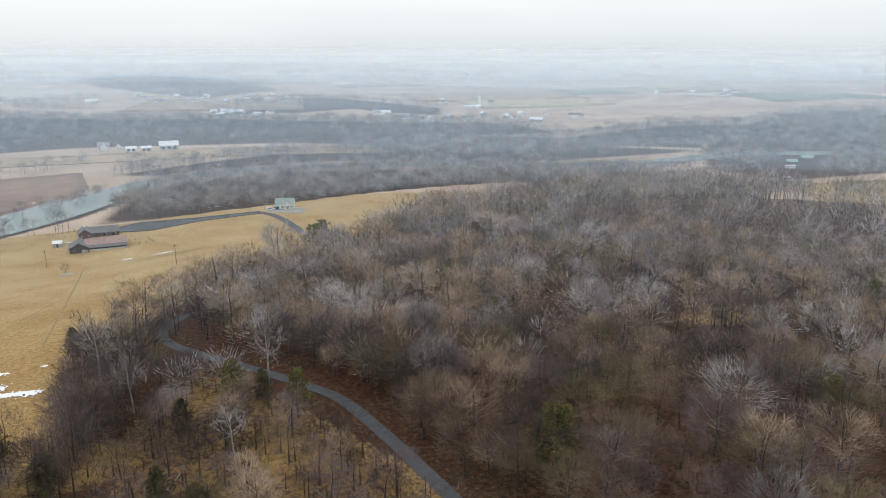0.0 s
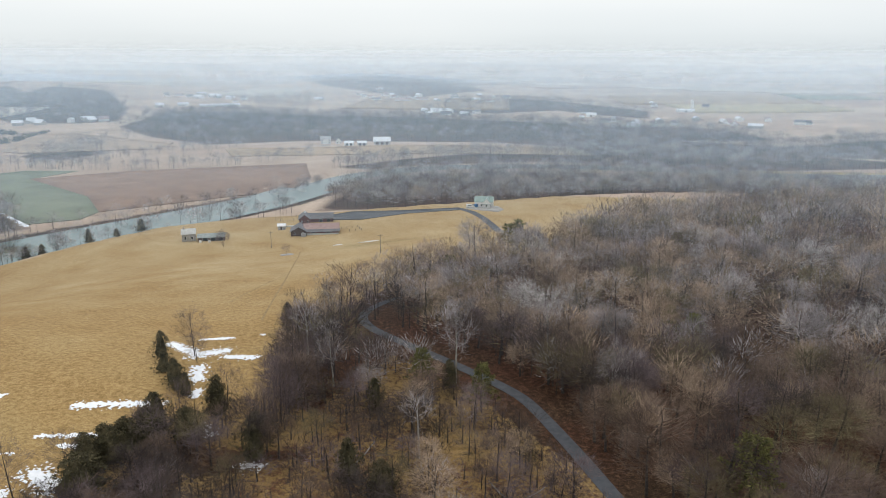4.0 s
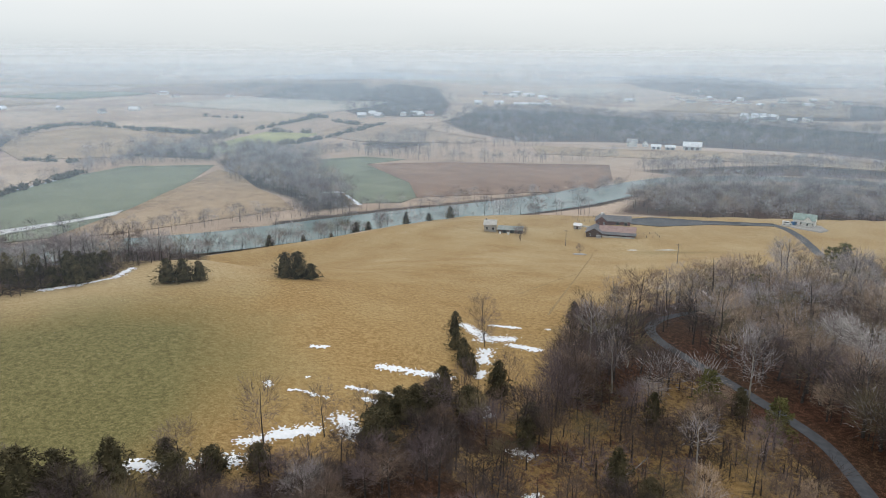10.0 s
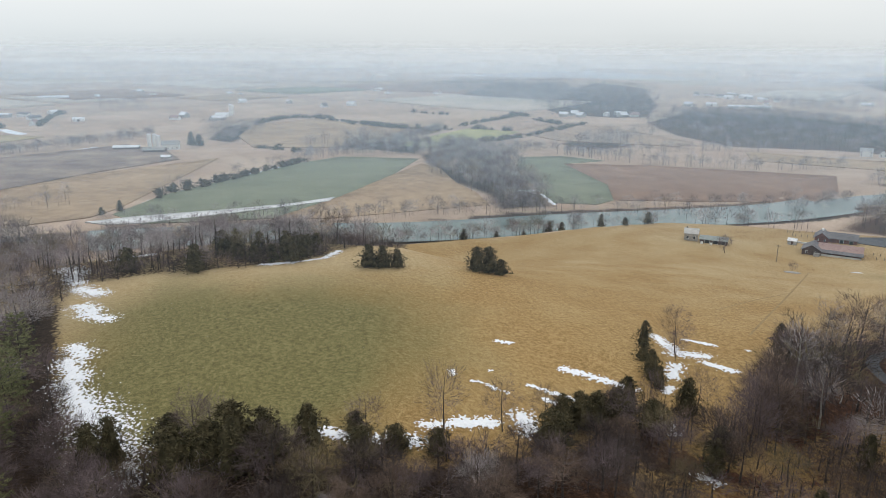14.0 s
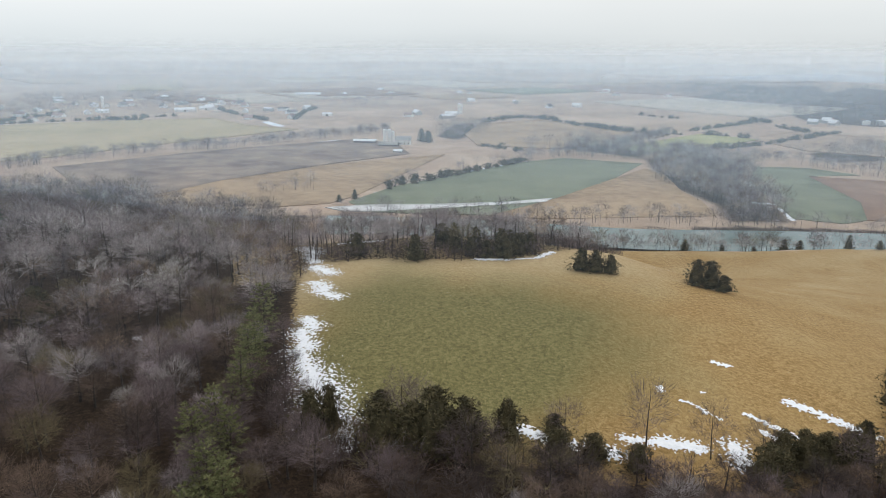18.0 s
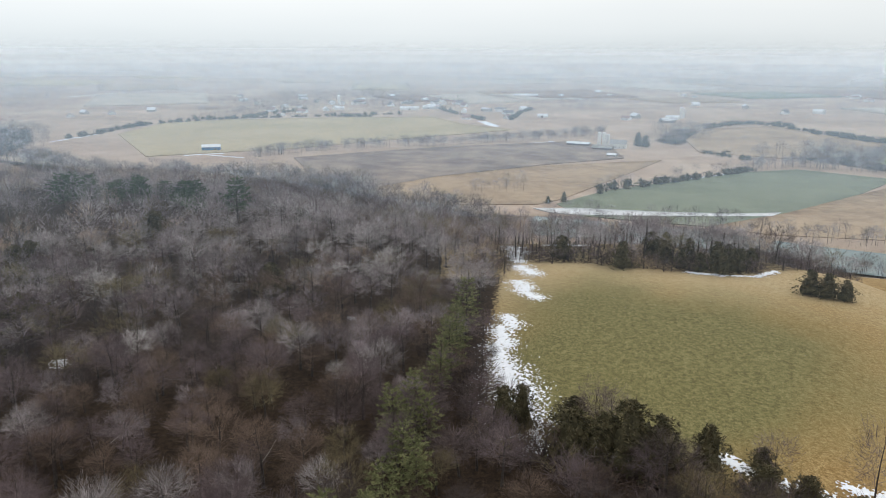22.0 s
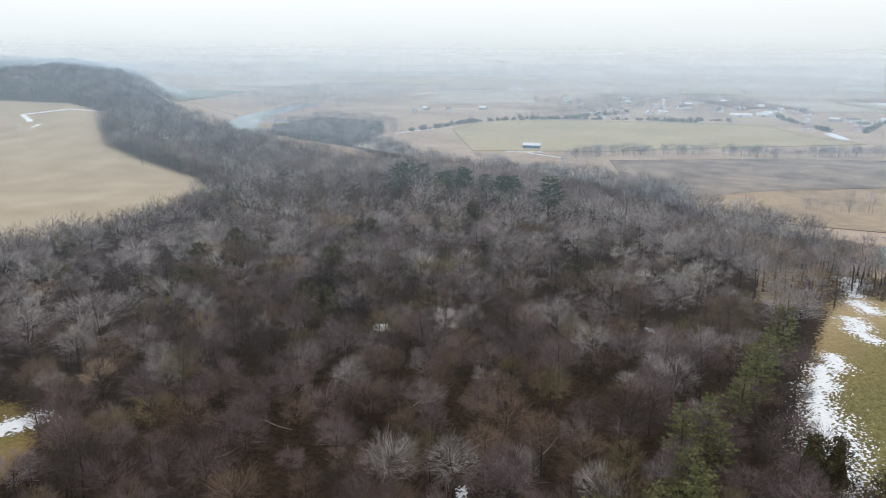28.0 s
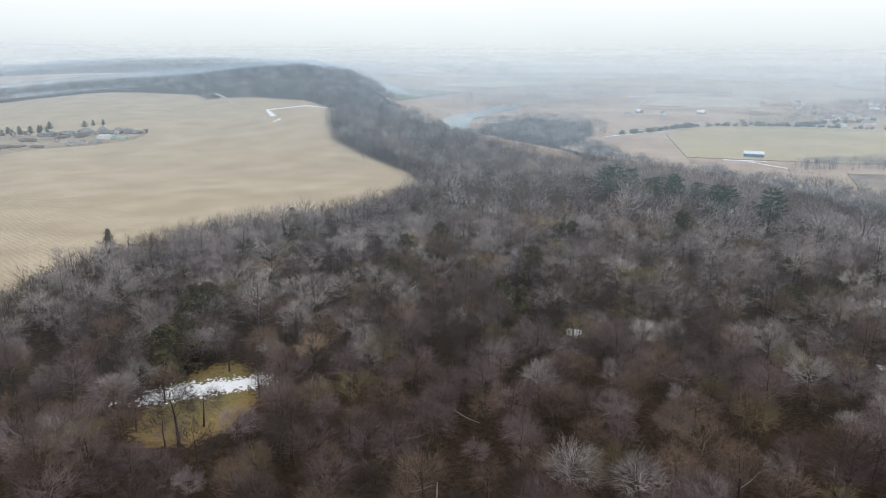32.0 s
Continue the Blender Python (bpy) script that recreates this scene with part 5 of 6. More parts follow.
west = (west_edge > -1) & (west_edge < 15) & (rng.random(len(wx)) < 0.75)
fx, fy = scattered(rng, -300, 0, -330, -140, 3.2)
field_edge = in_hill_wood(fx, fy)
south = (field_edge > -4) & (field_edge < 9) & (np.degrees(np.arctan2(-fx, fy)) < 168)
bx, by = np.concatenate([bx[keep], wx[west], ex[east], fx[south]]), np.concatenate([by[keep], wy[west], ey[east], fy[south]])
k = len(bx)
planted("brush", BRUSH_KINDS, bx, by, rng.uniform(0.65, 1.3, k) * np.where(by < -100, 1.6, 1.0), rng.uniform(0, 6.28, k), rng.integers(0, 3, k), TREE_MATS, wood_of(rng, k, (0.02, 0.34, 0.20, 0.0, 0.38, 0.06)), "tangled leafless brush at the edge of the meadow", "brush")

# fallen pale logs
for k in range(34):
    az, r = radians(rng.uniform(-30, 40) if k < 24 else rng.uniform(92, 150)), rng.uniform(85, 150)
    x, y = -math.sin(az) * r, math.cos(az) * r
    if float(in_hill_wood(np.array(x), np.array(y))) < 3 or float(line_distance(np.array(x), np.array(y), LANE)) < 6:
        continue
    length, thick = rng.uniform(3, 8), rng.uniform(0.11, 0.2) * (1.0 if k < 24 else 0.55)
    turn = rng.uniform(0, 3.14)
    ends = [(x + u * length * math.cos(turn), y + u * length * math.sin(turn)) for u in (-0.5, 0, 0.5)]
    v, f = tube([(ex, ey, float(height(ex, ey)) + thick * 0.7 + (0.5 if j == 2 else 0)) for j, (ex, ey) in enumerate(ends)] + [(ends[2][0], ends[2][1], float(height(*ends[2])) + 0.6)], [thick, thick * 0.85, thick * 0.6], 6)
    tagged(mesh_object("fallen_log", v, f, [PALE_BARK]), "pale barkless log fallen on leaf litter", "log", "fallen logs")

# ---- snow, left in patches ----
def snow_patch(strokes, label, cell=0.33, rough=0.55, fine=1.4):
    """Ragged snow along strokes (x0, y0, x1, y1, half width), thicker in the middle."""
    x0 = min(min(s[0], s[2]) - 2 * s[4] for s in strokes)
    x1 = max(max(s[0], s[2]) + 2 * s[4] for s in strokes)
    y0 = min(min(s[1], s[3]) - 2 * s[4] for s in strokes)
    y1 = max(max(s[1], s[3]) + 2 * s[4] for s in strokes)
    nx, ny = int((x1 - x0) / cell) + 2, int((y1 - y0) / cell) + 2
    i, j = np.meshgrid(np.arange(nx), np.arange(ny), indexing="ij")
    px, py = x0 + i * cell, y0 + j * cell
    mask = np.full(px.shape, -9.0)
    for ax, ay, bx, by, w in strokes:
        mask = np.maximum(mask, 1 - line_distance(px, py, ((ax, ay), (bx + 0.01, by))) / w)
    grain = np.array([[noise.fractal(Vector((u * fine, v * fine, 3.1)), 0.6, 2.1, 4) for u, v in zip(r0, r1)] for r0, r1 in zip(px, py)])
    speck = np.random.default_rng(nx + ny).uniform(-1, 1, px.shape)
    mask = mask + rough * grain + 0.35 * rough * speck * (mask < 0.6)
    on = mask > 0
    quad = on[:-1, :-1] & on[1:, :-1] & on[1:, 1:] & on[:-1, 1:]
    jit = np.random.default_rng(nx * 7 + ny).uniform(-0.3, 0.3, (2, nx, ny)) * cell
    px, py = px + jit[0], py + jit[1]
    z = height(px, py) + 0.03 + 0.16 * np.clip(mask * 1.6, 0, 1)
    ids = (i * ny + j)
    q = np.stack([ids[:-1, :-1], ids[1:, :-1], ids[1:, 1:], ids[:-1, 1:]], -1)[quad]
    if not len(q):
        return
    used, back = np.unique(q, return_inverse=True)
    v = np.stack([px.ravel(), py.ravel(), z.ravel()], 1)[used]
    tagged(mesh_object("snow_patch", v, back.reshape(-1, 4), [SNOW], smooth_faces=True), label, "snow", "patches of snow")


MEADOW_SNOW = "thin patch of old snow on golden grass"
HEDGE_SNOW = "patch of old snow beside the hedgerow"
EDGE_SNOW = "broad strip of melting snow along the wood"
WOOD_SNOW = "small patch of snow in a gap of the wood"
for strokes, label in (
        ([(-94, 91, -82.5, 97.8, 1.7)], MEADOW_SNOW), ([(-91.4, 79.6, -83.5, 84.2, 1.0)], MEADOW_SNOW), ([(-86, 78.8, -82, 81, 1.0)], MEADOW_SNOW),
        ([(-110.3, 86.8, -108.4, 88.6, 1.1)], MEADOW_SNOW), ([(-103.2, 70.2, -101.5, 69.5, 0.8)], MEADOW_SNOW), ([(-97.6, 71.2, -95.8, 72.4, 0.7)], MEADOW_SNOW),
        ([(-94.8, 72.6, -92.9, 73, 0.7)], MEADOW_SNOW), ([(-91.5, 73.5, -90.5, 74, 0.6)], MEADOW_SNOW),
        ([(-88, 54.6, -83.3, 64.9, 1.9), (-86, 60, -84, 64, 2.4)], MEADOW_SNOW), ([(-82.4, 70.5, -78.4, 69.2, 3.2)], MEADOW_SNOW),
        ([(-94.5, 39.7, -88.8, 44.1, 2.2), (-88.5, 43.9, -84.5, 50.3, 2.6)], MEADOW_SNOW),
        ([(-101, 126.3, -92, 122, 2.2), (-91, 120.5, -86.5, 124.3, 2.6)], HEDGE_SNOW), ([(-83.7, 121.3, -78, 122.8, 1.6)], HEDGE_SNOW), ([(-96, 130.5, -89.8, 132.5, 1.1)], HEDGE_SNOW),
        ([(-86, 115, -83, 109.8, 2.2)], HEDGE_SNOW), ([(-79.7, 105.4, -78.8, 103.1, 1.3)], HEDGE_SNOW), ([(-70.4, 94, -68.2, 92.4, 1.6)], HEDGE_SNOW), ([(-57.6, 86.1, -55.9, 86.9, 1.6)], HEDGE_SNOW),
        ([(-49.5, 77, -48.7, 78.5, 1.2)], HEDGE_SNOW), ([(-100, 76.5, -99.4, 76.8, 0.6)], MEADOW_SNOW), ([(-84, 136, -83.4, 136.4, 0.7)], HEDGE_SNOW),
        ([(-221, 16, -213, 18, 4.5)], EDGE_SNOW), ([(-210, 16, -203, 17, 3.2)], EDGE_SNOW), ([(-197, 16.5, -189, 20, 3.8), (-182, 15, -176, 17, 3.6), (-175, 15, -168, 19, 3.0)], EDGE_SNOW),
        ([(-156, 10.5, -150, 11.5, 3.4), (-149, 8.5, -140, 9.5, 3.8)], EDGE_SNOW), ([(-139, 7.5, -128, 8.5, 4.2), (-127, 8.5, -116, 11, 6.0), (-117, 9, -106, 11, 6.2), (-104, 12, -98, 11.5, 2.4)], EDGE_SNOW),
        ([(-187.6, 62.7, -185.8, 70.8, 1.7), (-186.3, 80.5, -191.8, 88, 1.5), (-186, 71, -186.3, 80, 0.9)], HEDGE_SNOW), ([(-228, 84, -240, 104, 2.6)], HEDGE_SNOW), ([(-224, 28, -222, 40, 2.2)], HEDGE_SNOW),
        ([(-51, -125, -69, -117.5, 4.2), (-56, -124.5, -62, -121, 4.6)], "patch of melting snow in the glade"), ([(-133.8, -84.2, -132.2, -83.2, 2.0)], WOOD_SNOW), ([(-188, -130, -186.5, -129, 2.0)], WOOD_SNOW),
        ([(-161.8, -27, -160.6, -26.4, 1.3)], WOOD_SNOW), ([(-82, -38.2, -81, -37.6, 1.1)], WOOD_SNOW), ([(-45, -128, -44, -128, 0.8)], WOOD_SNOW)):
    snow_patch(strokes, label, *((0.2, 1.2, 3.2) if label == EDGE_SNOW else (0.22, 0.95, 2.3)))
FAR_SNOW = "long streak of snow beside far fields"
for strokes in ([(-600, 190, -640, 250, 2.9)], [(-560, 137, -580, 165, 2.4)], [(-520, 92, -532, 104, 2.2)], [(-820, 20, -880, 110, 3.5)], [(-812, 24, -850, 80, 3.2)], [(-728, -290, -745, -258, 3.5)],
                [(-770, -345, -785, -330, 3.8)], [(-800, -372, -812, -366, 4.8)], [(-480, 392, -490, 402, 7.2)], [(-362, 332, -395, 350, 2.9)], [(-415, 345, -408, 356, 4.0)], [(-640, 275, -652, 290, 2.6)], [(-372, -583, -360, -556, 3.0)], [(-374, -585, -440, -566, 2.6)], [(-356, -540, -346, -533, 2.0)],
                [(-880, -400, -915, -420, 4.8)], [(-905, -390, -935, -392, 4.8)], [(-1010, -250, -1030, -235, 8.0)], [(-1150, 30, -1075, 47, 9.0)], [(-1725, -966, -2114, -789, 7.0)], [(-830, -493, -948, -491, 2.8)], [(-731, -267, -712, -225, 2.6)]):
    snow_patch(strokes, FAR_SNOW, 1.2 if abs(strokes[0][0]) < 1500 else 4.0, 0.5)

# ---- buildings and small things ----
def part(name, bm, mat, parent, label=""):
    me = bpy.data.meshes.new(name)
    bm.normal_update()
    bm.to_mesh(me)
    bm.free()
    me.materials.append(mat)
    ob = new(name, me)
    ob.parent = parent
    return tagged(ob, label)


def box(x0, x1, y0, y1, z0, z1, bm=None):
    bm = bm or bmesh.new()
    v = [bm.verts.new(p) for p in ((x0, y0, z0), (x1, y0, z0), (x1, y1, z0), (x0, y1, z0), (x0, y0, z1), (x1, y0, z1), (x1, y1, z1), (x0, y1, z1))]
    for f in ((3, 2, 1, 0), (4, 5, 6, 7), (0, 1, 5, 4), (1, 2, 6, 5), (2, 3, 7, 6), (3, 0, 4, 7)):
        bm.faces.new([v[k] for k in f])
    return bm


def prism(profile, y0, y1, along="y", bm=None):
    """A profile of (across, up) drawn out along an axis."""
    bm = bm or bmesh.new()
    at = (lambda a, z, y: (a, y, z)) if along == "y" else (lambda a, z, y: (y, a, z))
    p = [bm.verts.new(at(a, z, y0)) for a, z in profile]
    q = [bm.verts.new(at(a, z, y1)) for a, z in profile]
    bm.faces.new(p)
    bm.faces.new(q[::-1])
    for k in range(len(p)):
        bm.faces.new((p[k - 1], q[k - 1], q[k], p[k]))
    bmesh.ops.recalc_face_normals(bm, faces=bm.faces[:])
    return bm


def root_at(name, x, y, turn, label, category, group=""):
    ob = new(name)
    ob.matrix_world = pose(x, y, float(height(x, y)), 0, 0, turn)
    return tagged(ob, label, category, group)


def gable_parts(parent, length, width, eave, ridge, wall, roof, cx=0.0, cy=0.0, along="x", over=0.5, windows=0, end_windows=0, doors=(), rows=1, base=-0.8, thick=0.18, roof_label=""):
    """Walls, two roof slopes, windows and doors of a gabled block, under a thing."""
    half = width / 2
    prof = [(-half, base), (half, base), (half, eave), (0, ridge - 0.1), (-half, eave)]
    bm = prism(prof, -length / 2, length / 2, along)
    bmesh.ops.translate(bm, verts=bm.verts, vec=(cx, cy, 0))
    part("wall", bm, wall, parent)
    rise = (ridge - eave) / half
    for side in (-1, 1):
        a1, z1 = side * (half + over), eave - over * rise
        bm = prism([(0, ridge), (a1, z1), (a1, z1 + thick), (0, ridge + thick)], -length / 2 - over, length / 2 + over, along)
        bmesh.ops.translate(bm, verts=bm.verts, vec=(cx, cy, 0.02))
        part("roof", bm, roof, parent, roof_label)

    def opening(u, v, z, w, h, name, mat):
        """u along the block, v = side wall (-1 or 1) or end (-2 or 2)."""
        if abs(v) == 1:
            a0, a1, b = u - w / 2, u + w / 2, v * half
            lim = (a0, a1, min(b, b + v * 0.06), max(b, b + v * 0.06))
            rim = (a0 - 0.1, a1 + 0.1, min(b, b + v * 0.03), max(b, b + v * 0.03))
        else:
            s = v / 2
            b = s * length / 2
            lim = (min(b, b + s * 0.06), max(b, b + s * 0.06), u - w / 2, u + w / 2)
            rim = (min(b, b + s * 0.03), max(b, b + s * 0.03), u - w / 2 - 0.1, u + w / 2 + 0.1)
        if along == "y":
            lim, rim = (lim[2], lim[3], lim[0], lim[1]), (rim[2], rim[3], rim[0], rim[1])
        frame_part = part(name, box(rim[0] + cx, rim[1] + cx, rim[2] + cy, rim[3] + cy, z - 0.1, z + h + 0.1), WHITE_WALL, parent)
        part("pane" if name == "window" else "leaf", box(lim[0] + cx, lim[1] + cx, lim[2] + cy, lim[3] + cy, z, z + h), mat, frame_part)

    for row in range(rows):
        z = 1.0 + row * 2.7
        for k in range(windows):
            u = (k + 0.5) / windows * length - length / 2
            for side in (-1, 1):
                opening(u, side, z, 1.0, 1.4, "window", GLASS)
        for k in range(end_windows):
            u = (k + 0.5) / end_windows * width - half
            for side in (-2, 2):
                opening(u, side, z, 0.9, 1.4, "window", GLASS)
    for u, side, w, h, mat in doors:
        opening(u, side, 0.0, w, h, "door", mat)


# the white house with the green roof
house = root_at("house", -98, 430, 6, "white two-storey house with a green metal roof", "house")
house.scale = (0.8, 0.8, 0.92)
gable_parts(house, 14.0, 9.5, 4.1, 6.9, WHITE_WALL, GREEN_ROOF, windows=4, end_windows=2, rows=1, roof_label="green metal roof")
gable_parts(house, 5.0, 5.4, 4.0, 6.5, WHITE_WALL, GREEN_ROOF, 2.6, -4.2, "y", 0.45, rows=1, end_windows=1)
part("porch", box(-1.2, 6.4, -7.6, -4.5, -0.8, 0.3), STONE, house, "stone-faced porch base")
part("porch_roof", box(-1.4, 6.6, -8.0, -6.9, 2.55, 2.7), GREEN_ROOF, house)
for k in range(4):
    part("post", box(-1.0 + k * 2.4, -0.8 + k * 2.4, -7.7, -7.5, 0.3, 2.55), WHITE_WALL, house)
part("chimney", box(-2.2, -1.4, 0.6, 1.5, 5.6, 7.9), STONE, house)

# the stable group on the bench
barn = root_at("barn", -170, 337, 24, "long dark barn with a faded red metal roof", "barn")
barn.scale = (0.9, 0.85, 0.76)
gable_parts(barn, 20, 9.5, 3.0, 6.2, BROWN_WALL, RED_ROOF, 3.5, 0, over=0.7, windows=0, doors=((-5, -1, 2.6, 2.5, GLASS), (4, -1, 2.6, 2.5, GLASS)), roof_label="faded red metal roof")
part("lean_to", prism([(-8.4, 2.0), (-4.4, 3.1), (-4.4, 3.3), (-8.4, 2.2)], -7, 14.5, "x"), GREY_ROOF, barn, "grey lean-to roof")
part("wall", box(-6.5, 13.5, -8.1, -7.9, -0.8, 1.1), CONCRETE, barn, "low pale wall")
for k in range(6):
    part("post", box(-6.5 + k * 4, -6.3 + k * 4, -8.1, -7.9, 1.1, 2.05), WOOD_POST, barn)
wing = root_at("barn", -177, 331.5, 24, "dark gabled barn wing with grey roof", "barn")
wing.scale = (0.82, 0.9, 0.74)
gable_parts(wing, 12, 10, 3.2, 6.4, DARK_WALL, GREY_ROOF, along="y", over=0.8, end_windows=2)
part("hutch", box(1.5, 4.5, -8.4, -6.2, -0.8, 1.9), GREY_WALL, wing)
stable = root_at("barn", -181, 361, 26, "maroon stable with a grey shingle roof", "barn")
stable.scale = (0.72, 0.85, 0.76)
gable_parts(stable, 19, 9.5, 3.2, 6.0, BROWN_WALL, GREY_ROOF, 3, 0, over=0.8, doors=((0, -1, 2.4, 2.4, GLASS), (6, -1, 2.4, 2.4, GLASS)))
gable_parts(stable, 13, 8.5, 3.6, 6.8, BROWN_WALL, GREY_ROOF, -9.5, -2.0, "y", 0.8, end_windows=2)
part("cupola", box(-10.2, -8.8, -1, 0.4, 6.5, 7.9), WHITE_WALL, stable)
hut = root_at("shed", -190.6, 337, 20, "small grey shed with a snowy white roof", "shed")
gable_parts(hut, 4.0, 3.0, 2.1, 3.1, GREY_WALL, WHITE_ROOF, over=0.3, doors=((0, -1, 1.0, 1.9, DARK_WALL),))
trough = root_at("trough", -188, 343, 24, "long pale feed trough beside the shed", "trough")
part("basin", box(-3, 3, -0.6, 0.6, -0.3, 0.7), CONCRETE, trough)

# the old stone house and its low byre by the river
old = root_at("house", -224, 301, 34, "old dark stone house with a pale roof", "house")
gable_parts(old, 6.6, 6.0, 3.9, 5.9, STONE, CONCRETE, over=0.4, windows=2, rows=1, end_windows=1)
part("chimney", box(-2.6, -1.9, -0.4, 0.4, 5.4, 6.9), STONE, old)
byre = root_at("shed", -214, 306, 30, "long low open byre with a grey-green roof", "shed")
gable_parts(byre, 13, 5.5, 2.0, 3.3, DARK_WALL, material("mossy_roof", (0.22, 0.25, 0.24), (0.36, 0.39, 0.37), 0.8, 0.7), over=0.5, doors=((-3, -1, 2.4, 1.7, GLASS), (1, -1, 2.4, 1.7, GLASS), (4.8, -1, 2.0, 1.6, GLASS)))
for x, y in ((-216, 299), (-212, 301)):
    drum = root_at("drum", x, y, 0, "white plastic drum beside the byre", "drum")
    bm = bmesh.new()
    bmesh.ops.create_cone(bm, cap_ends=True, segments=12, radius1=0.6, radius2=0.55, depth=1.2, matrix=Matrix.Translation((0, 0, 0.5)))
    part("body", bm, WHITE_WALL, drum)
    bm = bmesh.new()
    bmesh.ops.create_cone(bm, cap_ends=True, segments=12, radius1=0.3, radius2=0.25, depth=0.15, matrix=Matrix.Translation((0, 0, 1.17)))
    part("lid", bm, GREY_WALL, drum)

# drives and yards
patch("yard", [(-178, 364), (-182, 374), (-172, 390), (-145, 402), (-112, 421), (-109, 415), (-138, 395), (-158, 370)], ASPHALT, "dark paved yard and drive beside the barns", 0.25, 8.0, "yard")
tagged(ribbon("road", [(-112, 418), (-104, 414), (-91, 397), (-81, 379), (-71, 352)], 2.4, ASPHALT, 0.22, step=3), "grey paved drive from the house to the lane", "road", kind="structure")
patch("gravel_apron", [(-106, 432), (-108, 420), (-98, 417), (-86, 416), (-84, 424), (-90, 433)], GRAVEL, "gravel apron round the house", 0.28, 4.0, "yard")
patch("puddle", [(-147, 309), (-144, 310), (-143, 312), (-146, 311)], FIELD["melt"], "puddle of melt water on grass", 0.2, 3.0, "puddle")
patch("puddle", [(-136, 315.5), (-130, 318), (-127, 320.5), (-131, 320)], FIELD["melt"], "puddle of melt water on grass", 0.2, 3.0, "puddle")
patch("stone_ring", [(-161, 281), (-158, 279), (-155, 281), (-155, 284), (-158, 286), (-161, 284)], GRAVEL, "pale stone ring round a single tree", 0.2, 2.0, "stones")
tagged(ribbon("path", [(-91, 148), (-101, 171), (-122, 219), (-140, 258), (-155, 290)], 0.3, WORN, 0.06, step=5), "faint track worn across the meadow", "path", kind="structure")
tagged(ribbon("path", [(-122, 219), (-118, 189), (-114, 168)], 0.25, WORN, 0.06, step=5), "faint track worn across the meadow", "path", kind="structure")


def vehicle(x, y, turn, body_mat, label, length=5.2, category="van"):
    """A parked van: body with a sloped front, windows and four wheels."""
    car = root_at("van", x, y, turn, label, category)
    l = length / 2
    part("body", prism([(-l, 0.45), (l, 0.45), (l, 1.15), (l * 0.62, 1.3), (l * 0.35, 2.1), (-l, 2.15)], -0.95, 0.95, "y"), body_mat, car)
    part("windscreen", prism([(l * 0.6, 1.34), (l * 0.38, 2.02), (l * 0.42, 2.05), (l * 0.64, 1.37)], -0.8, 0.8, "y"), GLASS, car)
    for side in (-1, 1):
        part("side_window", box(-l * 0.7, l * 0.3, side * 0.955 - 0.01, side * 0.955 + 0.01, 1.35, 1.9), GLASS, car)
        for u in (-0.62, 0.62):
            bm = bmesh.new()
            bmesh.ops.create_cone(bm, cap_ends=True, segments=14, radius1=0.36, radius2=0.36, depth=0.26, matrix=Matrix.Translation((u * l, side * 0.86, 0.36)) @ Matrix.Rotation(math.pi / 2, 4, "X"))
            part("wheel", bm, ASPHALT, car)
    return car


vehicle(-105.5, 424, 20, WHITE_WALL, "white van parked beside the house")
vehicle(-102, 426, 70, BLUE_WALL, "blue car parked beside the house", 4.4, "car")


def utility_pole(x, y, tall=8.5):
    pole = root_at("utility_pole", x, y, 20, "weathered grey utility pole in the meadow", "pole", "utility poles")
    bm = bmesh.new()
    bmesh.ops.create_cone(bm, cap_ends=True, segments=8, radius1=0.16, radius2=0.11, depth=tall + 1, matrix=Matrix.Translation((0, 0, tall / 2 - 0.5)))
    part("shaft", bm, WOOD_POST, pole)
    part("crossarm", box(-1.1, 1.1, -0.06, 0.06, tall - 0.8, tall - 0.65), WOOD_POST, pole)
    for u in (-0.95, 0, 0.95):
        part("insulator", box(u - 0.05, u + 0.05, -0.05, 0.05, tall - 0.65, tall - 0.45), GREY_WALL, pole)


for x, y in ((-176, 300), (-104, 264)):
    utility_pole(x, y)


def fence(name, corners, label, gap=3.0, rails=2):
    x0, y0 = corners[0]
    thing = tagged(new(name), label, "fence")
    thing.matrix_world = pose(x0, y0, float(height(x0, y0)))
    z0 = thing.matrix_world.translation.z
    for (ax, ay), (bx, by) in zip(corners, corners[1:]):
        k = max(1, int(math.dist((ax, ay), (bx, by)) / gap))
        pts = [(ax + (bx - ax) * i / k, ay + (by - ay) * i / k) for i in range(k + 1)]
        zs = [float(height(*p)) - z0 for p in pts]
        for (px, py), z in zip(pts[:-1], zs):
            part("post", box(px - x0 - 0.09, px - x0 + 0.09, py - y0 - 0.09, py - y0 + 0.09, z - 0.4, z + 1.35), WOOD_POST, thing)
        for (p, z), (q, w) in zip(zip(pts, zs), zip(pts[1:], zs[1:])):
            for h in np.linspace(0.5, 1.15, rails):
                v, f = tube([(p[0] - x0, p[1] - y0, z + h), (q[0] - x0, q[1] - y0, w + h), (q[0] - x0, q[1] - y0, w + h + 0.01)], [0.06, 0.06], 4)
                mesh_object("rail", v, f, [WOOD_POST], parent=thing)


fence("fence", [(-198, 352), (-206, 358), (-198, 368), (-190, 361), (-198, 352)], "weathered post-and-rail pen beside the barns")
fence("fence", [(-159, 346), (-152, 352), (-147, 346), (-155, 340)], "pale rail pen beside the red-roofed barn")

